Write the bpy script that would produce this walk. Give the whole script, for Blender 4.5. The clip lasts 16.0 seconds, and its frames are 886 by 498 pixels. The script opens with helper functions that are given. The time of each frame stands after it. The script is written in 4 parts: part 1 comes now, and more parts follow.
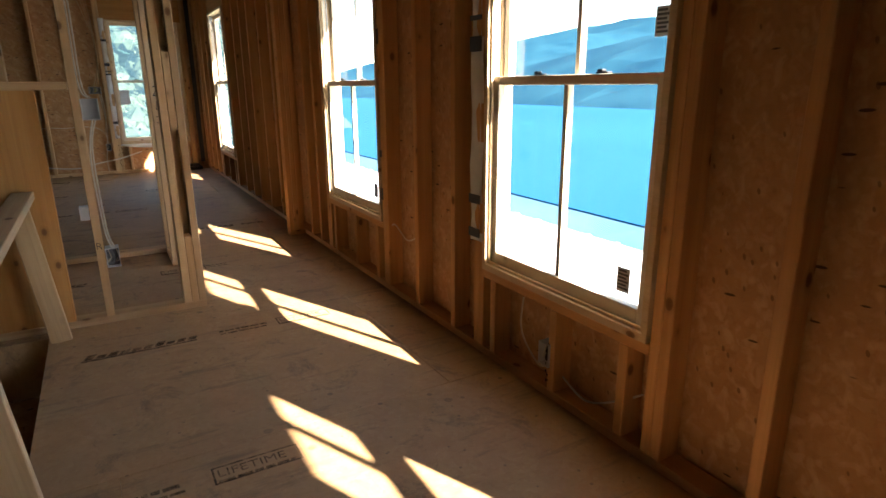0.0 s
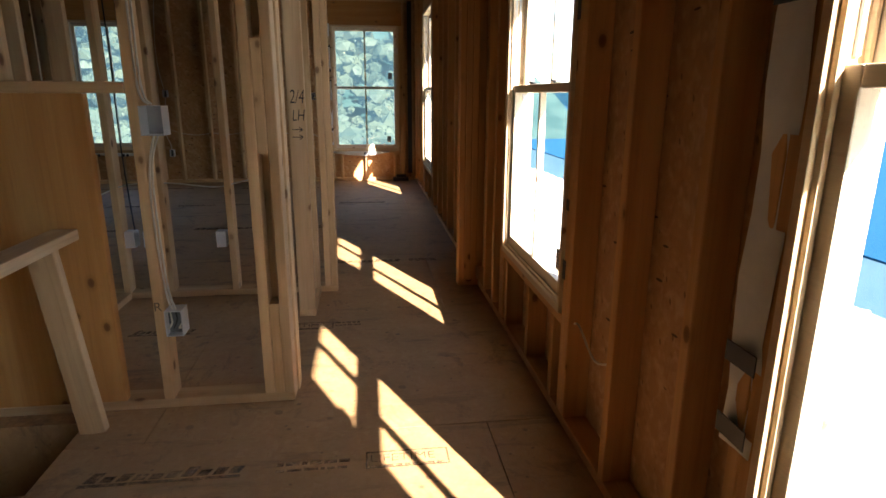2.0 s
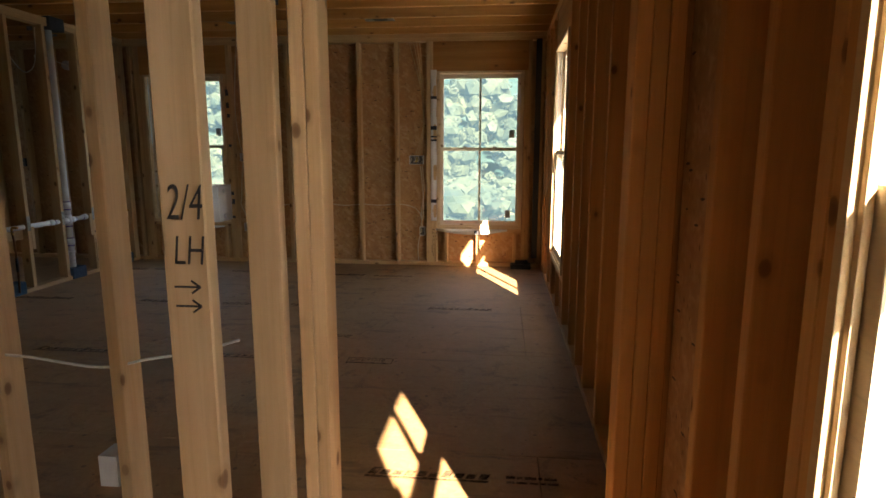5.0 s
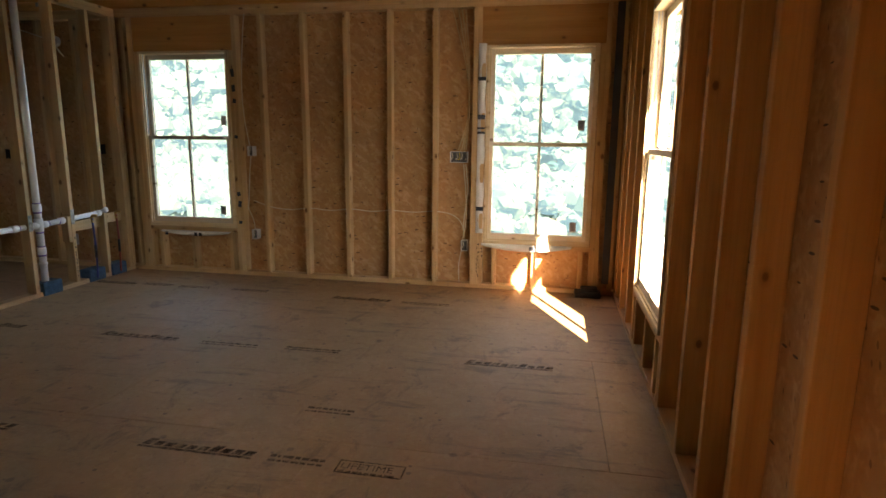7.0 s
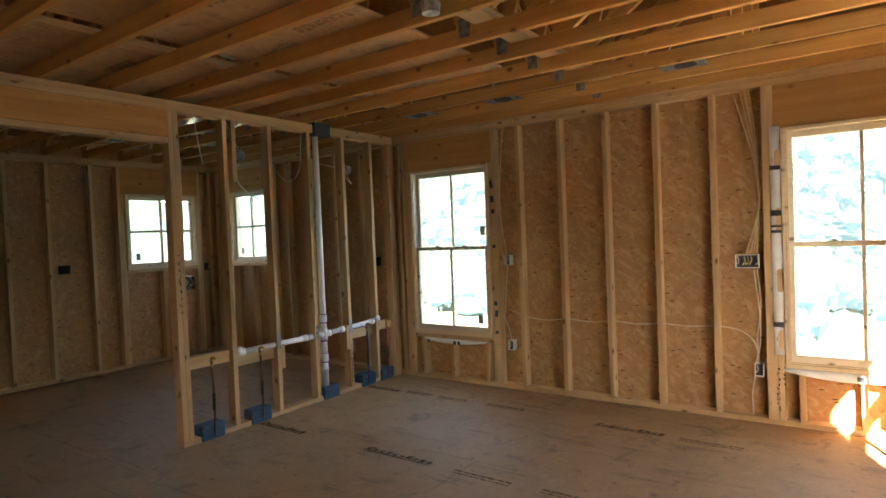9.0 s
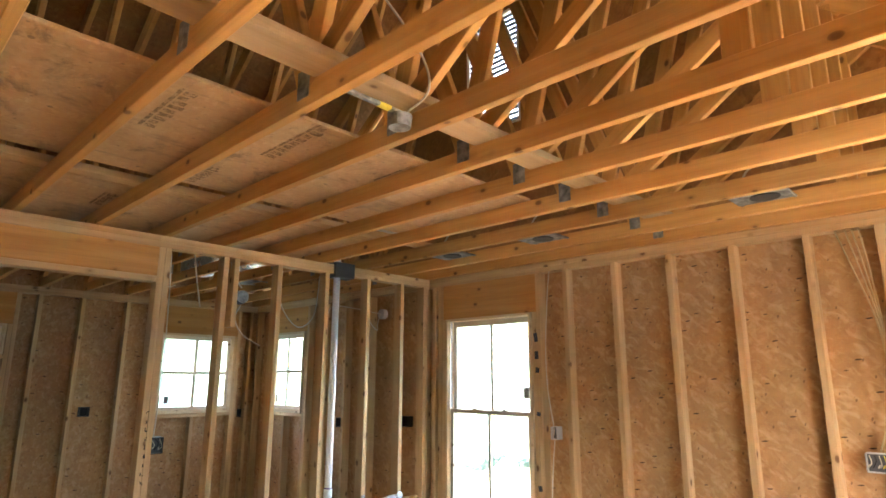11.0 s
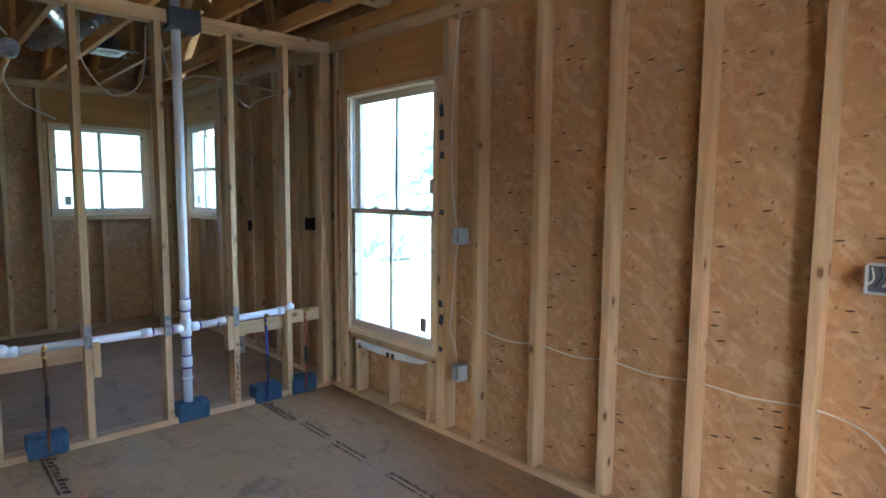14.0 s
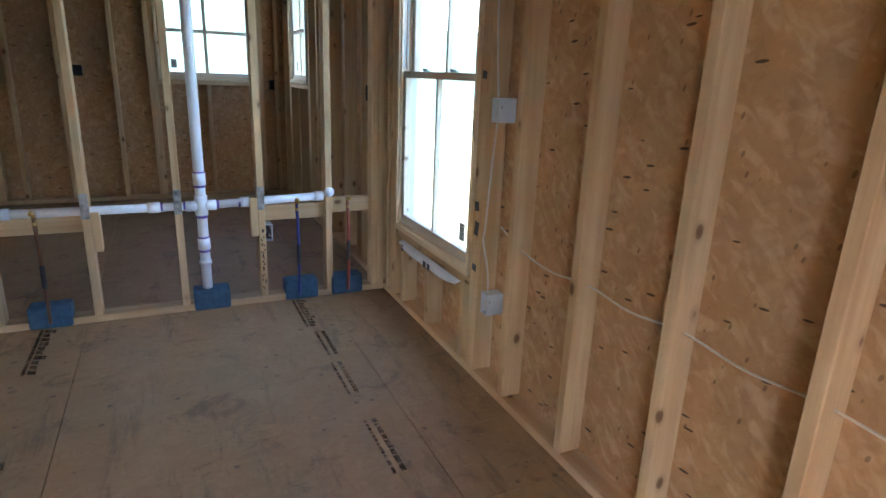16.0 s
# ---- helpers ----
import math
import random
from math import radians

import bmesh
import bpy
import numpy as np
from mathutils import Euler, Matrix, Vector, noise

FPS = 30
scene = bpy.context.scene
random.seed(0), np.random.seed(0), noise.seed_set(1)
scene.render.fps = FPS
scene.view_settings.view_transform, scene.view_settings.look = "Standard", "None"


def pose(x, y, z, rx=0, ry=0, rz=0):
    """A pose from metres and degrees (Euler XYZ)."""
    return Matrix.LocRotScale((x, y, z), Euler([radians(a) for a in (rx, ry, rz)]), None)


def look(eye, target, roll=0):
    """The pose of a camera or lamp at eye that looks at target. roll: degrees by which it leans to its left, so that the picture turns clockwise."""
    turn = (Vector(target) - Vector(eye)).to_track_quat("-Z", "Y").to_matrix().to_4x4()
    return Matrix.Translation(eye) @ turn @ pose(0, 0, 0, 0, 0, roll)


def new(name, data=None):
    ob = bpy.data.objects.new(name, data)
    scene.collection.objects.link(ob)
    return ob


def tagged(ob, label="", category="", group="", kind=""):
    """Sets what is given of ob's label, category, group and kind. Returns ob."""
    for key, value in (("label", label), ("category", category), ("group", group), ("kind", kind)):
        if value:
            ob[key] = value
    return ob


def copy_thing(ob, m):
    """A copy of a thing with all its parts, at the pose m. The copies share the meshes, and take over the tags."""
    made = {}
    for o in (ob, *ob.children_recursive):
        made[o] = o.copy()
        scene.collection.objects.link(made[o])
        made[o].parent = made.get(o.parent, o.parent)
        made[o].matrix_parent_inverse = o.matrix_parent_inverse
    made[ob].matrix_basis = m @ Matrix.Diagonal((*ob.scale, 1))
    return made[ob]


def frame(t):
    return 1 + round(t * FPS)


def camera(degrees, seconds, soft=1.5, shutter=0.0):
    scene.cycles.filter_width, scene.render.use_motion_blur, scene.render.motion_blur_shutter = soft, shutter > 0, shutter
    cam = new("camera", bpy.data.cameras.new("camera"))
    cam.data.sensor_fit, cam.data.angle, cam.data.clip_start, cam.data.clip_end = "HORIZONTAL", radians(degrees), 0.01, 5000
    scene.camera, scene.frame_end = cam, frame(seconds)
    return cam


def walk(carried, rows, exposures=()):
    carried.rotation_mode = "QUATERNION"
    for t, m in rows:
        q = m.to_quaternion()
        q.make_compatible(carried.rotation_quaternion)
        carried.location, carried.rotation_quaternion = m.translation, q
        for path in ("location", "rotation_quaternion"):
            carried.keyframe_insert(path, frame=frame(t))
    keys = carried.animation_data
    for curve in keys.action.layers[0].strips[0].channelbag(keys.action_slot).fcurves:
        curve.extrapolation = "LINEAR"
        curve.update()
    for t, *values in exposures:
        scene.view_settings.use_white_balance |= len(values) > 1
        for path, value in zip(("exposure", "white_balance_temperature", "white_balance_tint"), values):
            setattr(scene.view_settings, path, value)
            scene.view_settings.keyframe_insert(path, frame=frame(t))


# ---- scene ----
cam = camera(74.4, 16.0, soft=1.6)
PATH = [
    (0.0, (0.025, 0.013, 1.197), (0.988, 1.680, 0.658), -0.33),
    (0.5, (0.230, 0.296, 1.181), (1.055, 2.036, 0.640), -0.73),
    (1.0, (0.402, 0.586, 1.190), (1.136, 2.362, 0.634), -1.08),
    (1.5, (0.621, 0.872, 1.207), (1.065, 2.751, 0.687), -0.34),
    (2.0, (0.733, 1.214, 1.185), (0.982, 3.132, 0.675), 0.27),
    (2.5, (0.830, 1.543, 1.210), (0.947, 3.479, 0.722), -0.86),
    (3.0, (0.959, 1.868, 1.240), (0.870, 3.816, 0.793), 0.78),
    (3.5, (0.990, 2.216, 1.249), (0.926, 4.173, 0.841), 1.26),
    (4.0, (0.974, 2.536, 1.258), (0.889, 4.493, 0.855), -0.46),
    (4.5, (0.998, 2.909, 1.261), (0.776, 4.855, 0.857), 0.08),
    (5.0, (0.981, 3.273, 1.272), (0.785, 5.235, 0.936), 0.06),
    (7.5, (0.865, 4.708, 1.334), (0.347, 6.603, 0.957), 1.15),
    (8.0, (0.858, 4.775, 1.362), (-0.010, 6.551, 1.058), 0.54),
    (8.5, (0.814, 4.847, 1.395), (-0.254, 6.525, 1.186), -1.22),
    (9.0, (0.706, 4.934, 1.451), (-0.452, 6.564, 1.398), -2.34),
    (9.5, (0.647, 5.099, 1.492), (-0.646, 6.618, 1.637), -1.91),
    (10.0, (0.639, 5.337, 1.574), (-0.687, 6.786, 1.954), 0.39),
    (12.5, (0.457, 6.531, 1.583), (-0.932, 7.900, 2.029), -0.04),
    (13.0, (0.406, 6.784, 1.532), (-1.022, 8.174, 1.697), -0.81),
    (13.5, (0.453, 7.086, 1.506), (-1.054, 8.401, 1.517), 0.96),
    (14.0, (0.421, 7.344, 1.424), (-1.038, 8.699, 1.233), 0.47),
    (14.5, (0.289, 7.625, 1.397), (-1.153, 8.975, 1.082), 0.11),
    (15.0, (0.235, 7.924, 1.355), (-1.304, 9.118, 0.904), -0.22),
    (15.5, (0.208, 8.201, 1.342), (-1.432, 9.221, 0.824), 1.19),
    (16.0, (0.067, 8.460, 1.301), (-1.664, 9.285, 0.733), 2.34),
]
EXPOSURES = [(0.0, 3.6, 6550, 13), (1.0, 3.3, 6350, 13), (1.5, 3, 6250, 13), (2.0, 3.1, 6600, 15), (2.5, 3.25, 6700, 15), (3.0, 3.55, 6900, 16), (3.5, 3.35, 6900, 16), (4.5, 3, 7200, 17), (5.0, 3.45, 8100, 20),
             (7.5, 4.3, 8400, 20), (9.0, 4.85, 8300, 19), (10.0, 5.6, 8250, 22), (12.5, 6.35, 7200, 19), (13.5, 5.65, 6550, 16), (14.5, 5.1, 5400, 15), (15.1, 5.1, 5450, 15), (16.0, 5.1, 6250, 19)]
walk(cam, [(t, look(eye, target, roll)) for t, eye, target, roll in PATH], EXPOSURES)

# ---- world and sun ----
SUN_AZ, SUN_EL = 156.2, 32.6      # degrees clockwise from +y, and above the horizon
world = bpy.data.worlds.new("sky")
scene.world = world
world.use_nodes = True
wn, wl = world.node_tree.nodes, world.node_tree.links
sky = wn.new("ShaderNodeTexSky")
sky.sky_type, sky.sun_disc = "NISHITA", False
sky.sun_elevation, sky.sun_rotation = radians(SUN_EL), radians(SUN_AZ)
wn["Background"].inputs["Strength"].default_value = 0.105
wl.new(sky.outputs[0], wn["Background"].inputs["Color"])
sun_dir = Vector((math.sin(radians(SUN_AZ)) * math.cos(radians(SUN_EL)), math.cos(radians(SUN_AZ)) * math.cos(radians(SUN_EL)), math.sin(radians(SUN_EL))))
sun = new("sun", bpy.data.lights.new("sun", "SUN"))
sun.data.energy, sun.data.angle, sun.data.color = 5.0, radians(0.55), (1.0, 0.93, 0.82)
sun.matrix_world = look(sun_dir * 60, (0, 0, 0))


# ---- materials ----
class Nodes:
    """Short hand for a node material."""

    def __init__(self, name, rough=0.7, metal=0.0, spec=0.3):
        self.mat = bpy.data.materials.new(name)
        self.mat.use_nodes = True
        self.n, self.l = self.mat.node_tree.nodes, self.mat.node_tree.links
        self.b = self.n["Principled BSDF"]
        self.b.inputs["Roughness"].default_value = rough
        self.b.inputs["Metallic"].default_value = metal
        self.b.inputs["Specular IOR Level"].default_value = spec

    def put(self, value, socket):
        if isinstance(value, (int, float)):
            socket.default_value = value
        elif isinstance(value, (tuple, list)):
            socket.default_value = (*value, 1.0) if len(value) == 3 and socket.type == "RGBA" else value
        else:
            self.l.new(value, socket)

    def coords(self, scale=(1, 1, 1), rot=(0, 0, 0), own=True, spread=37.0):
        tc = self.n.new("ShaderNodeTexCoord")
        out = tc.outputs["Object"]
        if own:
            oi = self.n.new("ShaderNodeObjectInfo")
            mul = self.n.new("ShaderNodeMath")
            mul.operation = "MULTIPLY"
            mul.inputs[1].default_value = spread
            self.l.new(oi.outputs["Random"], mul.inputs[0])
            add = self.n.new("ShaderNodeVectorMath")
            self.l.new(out, add.inputs[0])
            self.l.new(mul.outputs[0], add.inputs[1])
            out = add.outputs[0]
        mp = self.n.new("ShaderNodeMapping")
        mp.inputs["Scale"].default_value = scale
        mp.inputs["Rotation"].default_value = [radians(a) for a in rot]
        self.l.new(out, mp.inputs["Vector"])
        return mp.outputs[0]

    def stretch(self, rot, scale):
        """Coordinates turned first and then squeezed, for streaks that lie aslant."""
        mp = self.n.new("ShaderNodeMapping")
        mp.inputs["Scale"].default_value = scale
        self.l.new(self.coords((1, 1, 1), rot, own=False), mp.inputs["Vector"])
        return mp.outputs[0]

    def noise(self, vec, scale=5.0, detail=4.0, rough=0.55, distort=0.0, colour=False):
        t = self.n.new("ShaderNodeTexNoise")
        t.inputs["Scale"].default_value, t.inputs["Detail"].default_value = scale, detail
        t.inputs["Roughness"].default_value, t.inputs["Distortion"].default_value = rough, distort
        self.l.new(vec, t.inputs["Vector"])
        return t.outputs["Color" if colour else "Fac"]

    def cells(self, vec, scale=5.0, out="Color", rand=1.0):
        t = self.n.new("ShaderNodeTexVoronoi")
        t.inputs["Scale"].default_value, t.inputs["Randomness"].default_value = scale, rand
        self.l.new(vec, t.inputs["Vector"])
        return t.outputs[out]

    def ramp(self, fac, stops):
        r = self.n.new("ShaderNodeValToRGB")
        while len(r.color_ramp.elements) < len(stops):
            r.color_ramp.elements.new(0.5)
        for e, (p, c) in zip(r.color_ramp.elements, stops):
            e.position, e.color = p, ((c, c, c, 1) if isinstance(c, (int, float)) else (*c, 1))
        self.put(fac, r.inputs[0])
        return r.outputs[0]

    def mix(self, fac, a, b, mode="MIX"):
        m = self.n.new("ShaderNodeMix")
        m.data_type, m.blend_type = "RGBA", mode
        self.put(fac, m.inputs[0])
        self.put(a, m.inputs[6])
        self.put(b, m.inputs[7])
        return m.outputs[2]

    def math(self, op, a, b=0.0):
        m = self.n.new("ShaderNodeMath")
        m.operation = op
        self.put(a, m.inputs[0])
        self.put(b, m.inputs[1])
        return m.outputs[0]

    def bump(self, height, strength=0.3, dist=0.002):
        b = self.n.new("ShaderNodeBump")
        b.inputs["Strength"].default_value, b.inputs["Distance"].default_value = strength, dist
        self.put(height, b.inputs["Height"])
        self.l.new(b.outputs[0], self.b.inputs["Normal"])

    def colour(self, c):
        self.put(c, self.b.inputs["Base Color"])
        return self

    def rnd(self):
        return self.n.new("ShaderNodeObjectInfo").outputs["Random"]


def lumber_mat(name, light, dark, stain=0.25):
    """Softwood: grain along the piece's own x, knots, odd tints from piece to piece."""
    k = Nodes(name, 0.72, spec=0.25)
    v = k.coords((1.0, 14.0, 14.0))
    warp = k.noise(v, 1.1, 3.0, 0.5)
    grain = k.noise(k.coords((1.6, 55.0, 55.0)), 1.6, 4.0, 0.6, 0.6)
    base = k.mix(k.ramp(warp, [(0.3, 0.0), (0.7, 1.0)]), light, dark)
    base = k.mix(k.ramp(grain, [(0.48, 0.0), (0.75, 0.30)]), base, [c * 0.62 for c in dark])
    tint = k.ramp(k.rnd(), [(0.0, (0.78, 0.74, 0.70)), (0.35, (1.0, 0.97, 0.92)), (0.7, (0.92, 0.86, 0.78)), (1.0, (1.08, 1.02, 0.95))])
    base = k.mix(1.0, base, tint, "MULTIPLY")
    kv = k.coords((6.0, 9.5, 9.5))
    kd = k.cells(kv, 1.0, "Distance")
    sep = k.n.new("ShaderNodeSeparateColor")
    k.l.new(k.cells(kv, 1.0), sep.inputs[0])
    gate = k.ramp(sep.outputs[0], [(0.30, 0.0), (0.32, 1.0)])
    knot = k.math("MULTIPLY", k.ramp(kd, [(0.06, 1.0), (0.11, 0.85), (0.14, 0.28), (0.24, 0.0)]), gate)
    base = k.mix(k.math("MULTIPLY", knot, 0.85), base, (0.11, 0.045, 0.016))
    dirt = k.noise(k.coords((0.7, 3.0, 3.0)), 2.0, 5.0, 0.65)
    base = k.mix(k.math("MULTIPLY", k.ramp(dirt, [(0.5, 0.0), (0.8, 1.0)]), stain), base, (0.16, 0.12, 0.08))
    k.colour(base)
    k.bump(k.math("ADD", grain, k.math("MULTIPLY", knot, 0.4)), 0.25, 0.0015)
    return k.mat


def board_mat(name, tones, flake=1.0, dashes=True, grey=0.0, calm=0.0):
    """Strand board: flat flakes at odd angles, speckle, stray dark fastener dashes."""
    k = Nodes(name, 0.66, spec=0.3)
    layers = []
    for i, rot in enumerate(((23, 41, 12), (-31, 67, 58), (77, -20, 96))):
        warped = k.n.new("ShaderNodeVectorMath")
        base = k.coords((1, 1, 1), rot, own=False)
        wob = k.noise(base, 7.0, 2.0, colour=True)
        sc = k.n.new("ShaderNodeVectorMath")
        sc.operation = "SCALE"
        sc.inputs[3].default_value = 0.05
        k.l.new(wob, sc.inputs[0])
        k.l.new(base, warped.inputs[0])
        k.l.new(sc.outputs[0], warped.inputs[1])
        st = k.n.new("ShaderNodeMapping")
        st.inputs["Scale"].default_value = (10 * flake, 42 * flake, 30 * flake)
        k.l.new(warped.outputs[0], st.inputs[0])
        c = k.cells(st.outputs[0], 1.0)
        sep = k.n.new("ShaderNodeSeparateColor")
        k.l.new(c, sep.inputs[0])
        layers.append(sep.outputs[i])
    pick = k.ramp(k.noise(k.coords(own=False), 16.0, 3.0, 0.7), [(0.42, 0.0), (0.58, 1.0)])
    pick2 = k.ramp(k.noise(k.coords(own=False, rot=(50, 20, 80)), 13.0, 3.0, 0.7), [(0.46, 0.0), (0.6, 1.0)])
    val = k.mix(pick2, k.mix(pick, layers[0], layers[1]), layers[2])
    col = k.ramp(val, [(0.0, tones[0]), (0.3, tones[1]), (0.75, tones[2]), (1.0, tones[3])])
    col = k.mix(calm, col, [(a + b) / 2 for a, b in zip(tones[1], tones[2])])
    patch = k.noise(k.coords(own=False), 1.3, 4.0, 0.6)
    col = k.mix(k.ramp(patch, [(0.35, 0.0), (0.75, 0.35)]), col, [c * 0.6 for c in tones[1]])
    blotch = k.noise(k.coords(own=False, rot=(20, 40, 10)), 6.5, 5.0, 0.65, 0.8)
    col = k.mix(k.ramp(blotch, [(0.40, 0.0), (0.62, 0.30)]), col, [c * 0.72 for c in tones[0]])
    if dashes:
        fleck = k.noise(k.stretch((15, 50, 0), (20.0, 20.0, 11.0)), 1.0, 3.0, 0.55, 0.7)
        col = k.mix(k.ramp(fleck, [(0.52, 0.0), (0.66, 0.40)]), col, (0.63, 0.43, 0.26))
        fleck = k.noise(k.stretch((-35, -40, 0), (24.0, 24.0, 14.0)), 1.0, 3.0, 0.55, 0.7)
        col = k.mix(k.ramp(fleck, [(0.55, 0.0), (0.70, 0.34)]), col, (0.29, 0.135, 0.055))
        for rot, scale, size, pale in (((12, 41, 0), (46, 46, 9), 0.34, (0.60, 0.40, 0.23)), ((-20, -63, 0), (38, 38, 12), 0.32, (0.57, 0.37, 0.20)), ((35, 55, 0), (44, 44, 12), 0.28, (0.25, 0.115, 0.045))):
            v = k.stretch(rot, scale)
            d = k.cells(v, 1.0, "Distance")
            sep = k.n.new("ShaderNodeSeparateColor")
            k.l.new(k.cells(v, 1.0), sep.inputs[0])
            some = k.ramp(sep.outputs[1], [(0.74, 0.0), (0.98, 0.30)])
            col = k.mix(k.math("MULTIPLY", k.ramp(d, [(size * 0.9, 1.0), (size * 1.7, 0.0)]), some), col, pale)
        d = k.cells(k.stretch((4, 6, 0), (5.8, 5.8, 25.0)), 1.0, "Distance")
        col = k.mix(k.ramp(d, [(0.095, 0.9), (0.12, 0.0)]), col, (0.045, 0.022, 0.012))
        d2 = k.cells(k.stretch((15, -18, 0), (24.0, 24.0, 11.0)), 1.0, "Distance")
        col = k.mix(k.ramp(d2, [(0.10, 0.6), (0.14, 0.0)]), col, (0.10, 0.045, 0.02))
    if grey:
        dust = k.noise(k.coords(own=False), 0.8, 6.0, 0.6)
        col = k.mix(k.math("MULTIPLY", k.ramp(dust, [(0.3, 0.2), (0.7, 1.0)]), grey), col, (0.29, 0.18, 0.09))
        scuff = k.noise(k.coords((1.0, 5.0, 1.0), own=False), 1.7, 6.0, 0.7)
        col = k.mix(k.ramp(scuff, [(0.55, 0.0), (0.68, 0.6)]), col, (0.13, 0.085, 0.05))
        for size, thick in ((7.0, 0.6), (4.5, 0.45), (13.0, 0.5)):
            spots = k.cells(k.coords(own=False, rot=(0, 0, size * 9)), size, "Distance")
            blur = k.math("ADD", spots, k.math("MULTIPLY", k.noise(k.coords(own=False), 40.0, 2.0), 0.06))
            col = k.mix(k.ramp(blur, [(0.02, 0.2), (0.065, thick), (0.085, thick), (0.12, 0.0)]), col, (0.085, 0.058, 0.04))
        smear = k.noise(k.coords((1.4, 1.0, 1.0), own=False), 3.4, 7.0, 0.75, 0.6)
        col = k.mix(k.ramp(smear, [(0.55, 0.0), (0.66, 0.55)]), col, (0.12, 0.078, 0.046))
        pale = k.noise(k.coords((1.0, 1.3, 1.0), own=False), 2.1, 6.0, 0.7)
        col = k.mix(k.ramp(pale, [(0.55, 0.0), (0.75, 0.35)]), col, (0.46, 0.31, 0.18))
    k.colour(col)
    k.bump(val, 0.18, 0.0015)
    return k.mat


def plain_mat(name, col, rough=0.5, metal=0.0, var=0.12, scale=9.0, spec=0.4):
    k = Nodes(name, rough, metal, spec)
    v = k.noise(k.coords(), scale, 5.0, 0.6)
    k.colour(k.mix(k.ramp(v, [(0.35, 0.0), (0.7, 1.0)]), col, [c * (1 - var * 2) for c in col]))
    k.put(k.ramp(v, [(0.2, rough * 0.85), (0.8, min(1.0, rough * 1.2))]), k.b.inputs["Roughness"])
    k.bump(v, 0.08, 0.001)
    return k.mat


M_STUD = lumber_mat("whitewood_lumber", (0.61, 0.44, 0.265), (0.47, 0.30, 0.155))
M_TRUSS = lumber_mat("yellow_pine_lumber", (0.64, 0.36, 0.135), (0.49, 0.24, 0.07))
# Redder copy of the stud wood: orange bounce light put into its colour.
M_BOUNCE_STUD = lumber_mat("bounce_reddened_lumber", (0.62, 0.37, 0.17), (0.48, 0.255, 0.10))
M_HEADER = lumber_mat("header_plank", (0.54, 0.30, 0.11), (0.43, 0.21, 0.065), 0.15)
M_OSB = board_mat("strand_board", ((0.40, 0.208, 0.090), (0.445, 0.243, 0.107), (0.475, 0.268, 0.122), (0.54, 0.335, 0.172)), 0.7, calm=0.30)
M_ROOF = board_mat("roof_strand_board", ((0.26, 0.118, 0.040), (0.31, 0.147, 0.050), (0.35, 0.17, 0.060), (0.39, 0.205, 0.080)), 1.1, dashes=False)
M_FLOOR = board_mat("subfloor_panel", ((0.375, 0.215, 0.098), (0.40, 0.235, 0.108), (0.42, 0.25, 0.12), (0.45, 0.275, 0.135)), 1.6, False, 0.22)
M_SHEET = board_mat("attic_panel", ((0.47, 0.275, 0.14), (0.52, 0.315, 0.16), (0.55, 0.345, 0.18), (0.60, 0.395, 0.225)), 1.7, False, 0.08)
M_FRAME = lumber_mat("window_pine", (0.66, 0.54, 0.38), (0.58, 0.45, 0.29), 0.05)
M_SASH = lumber_mat("primed_pine_sash", (0.70, 0.63, 0.52), (0.63, 0.54, 0.42), 0.05)
M_LINER = plain_mat("grey_jamb_liner", (0.42, 0.43, 0.44), 0.45, 0, 0.05)
M_VINYL = plain_mat("white_vinyl", (0.78, 0.78, 0.76), 0.4, 0, 0.04)
M_PVC = plain_mat("white_pvc", (0.80, 0.82, 0.86), 0.3, 0, 0.06, 4.0)
M_PRIMER = plain_mat("purple_primer", (0.16, 0.09, 0.38), 0.5)
M_BOX = plain_mat("pale_plastic", (0.52, 0.52, 0.53), 0.45, 0, 0.06)
M_BLACK = plain_mat("black_plastic", (0.015, 0.015, 0.017), 0.5)
M_BLUEPAD = plain_mat("blue_firestop", (0.045, 0.10, 0.155), 0.75, 0, 0.2, 30.0)
M_GALV = plain_mat("galvanised_steel", (0.33, 0.32, 0.31), 0.5, 0.5, 0.35, 25.0)
M_FOIL = plain_mat("foil_duct", (0.72, 0.73, 0.75), 0.28, 0.95, 0.2, 14.0)
M_CABLE = plain_mat("white_cable", (0.60, 0.54, 0.43), 0.5)
M_YELLOW = plain_mat("yellow_cable", (0.70, 0.52, 0.06), 0.5)
M_BLUEPIPE = plain_mat("blue_pex", (0.025, 0.035, 0.17), 0.4)
M_COPPER = plain_mat("dull_copper", (0.16, 0.07, 0.035), 0.4, 0.6)
M_REDPIPE = plain_mat("red_pex", (0.30, 0.05, 0.03), 0.4)
M_INK = plain_mat("black_ink", (0.035, 0.030, 0.028), 0.8, 0, 0.3, 60.0)
faded = Nodes("faded_stamp_print", 0.85)
faded.colour((0.13, 0.09, 0.06))
faded.put(faded.ramp(faded.noise(faded.coords(own=False), 26.0, 6.0, 0.75), [(0.38, 0.04), (0.64, 0.62)]), faded.b.inputs["Alpha"])
M_STAMP = faded.mat
dim = Nodes("dim_panel_print", 0.85)
dim.colour((0.17, 0.11, 0.065))
dim.put(dim.ramp(dim.noise(dim.coords(own=False), 34.0, 6.0, 0.8), [(0.40, 0.0), (0.66, 0.38)]), dim.b.inputs["Alpha"])
M_DIMPRINT = dim.mat
M_WRAP = plain_mat("house_wrap", (0.70, 0.70, 0.70), 0.6, 0, 0.08)
M_TAPE = plain_mat("dark_tape", (0.03, 0.035, 0.05), 0.5)
M_LABEL = plain_mat("label_paper", (0.62, 0.64, 0.66), 0.6)
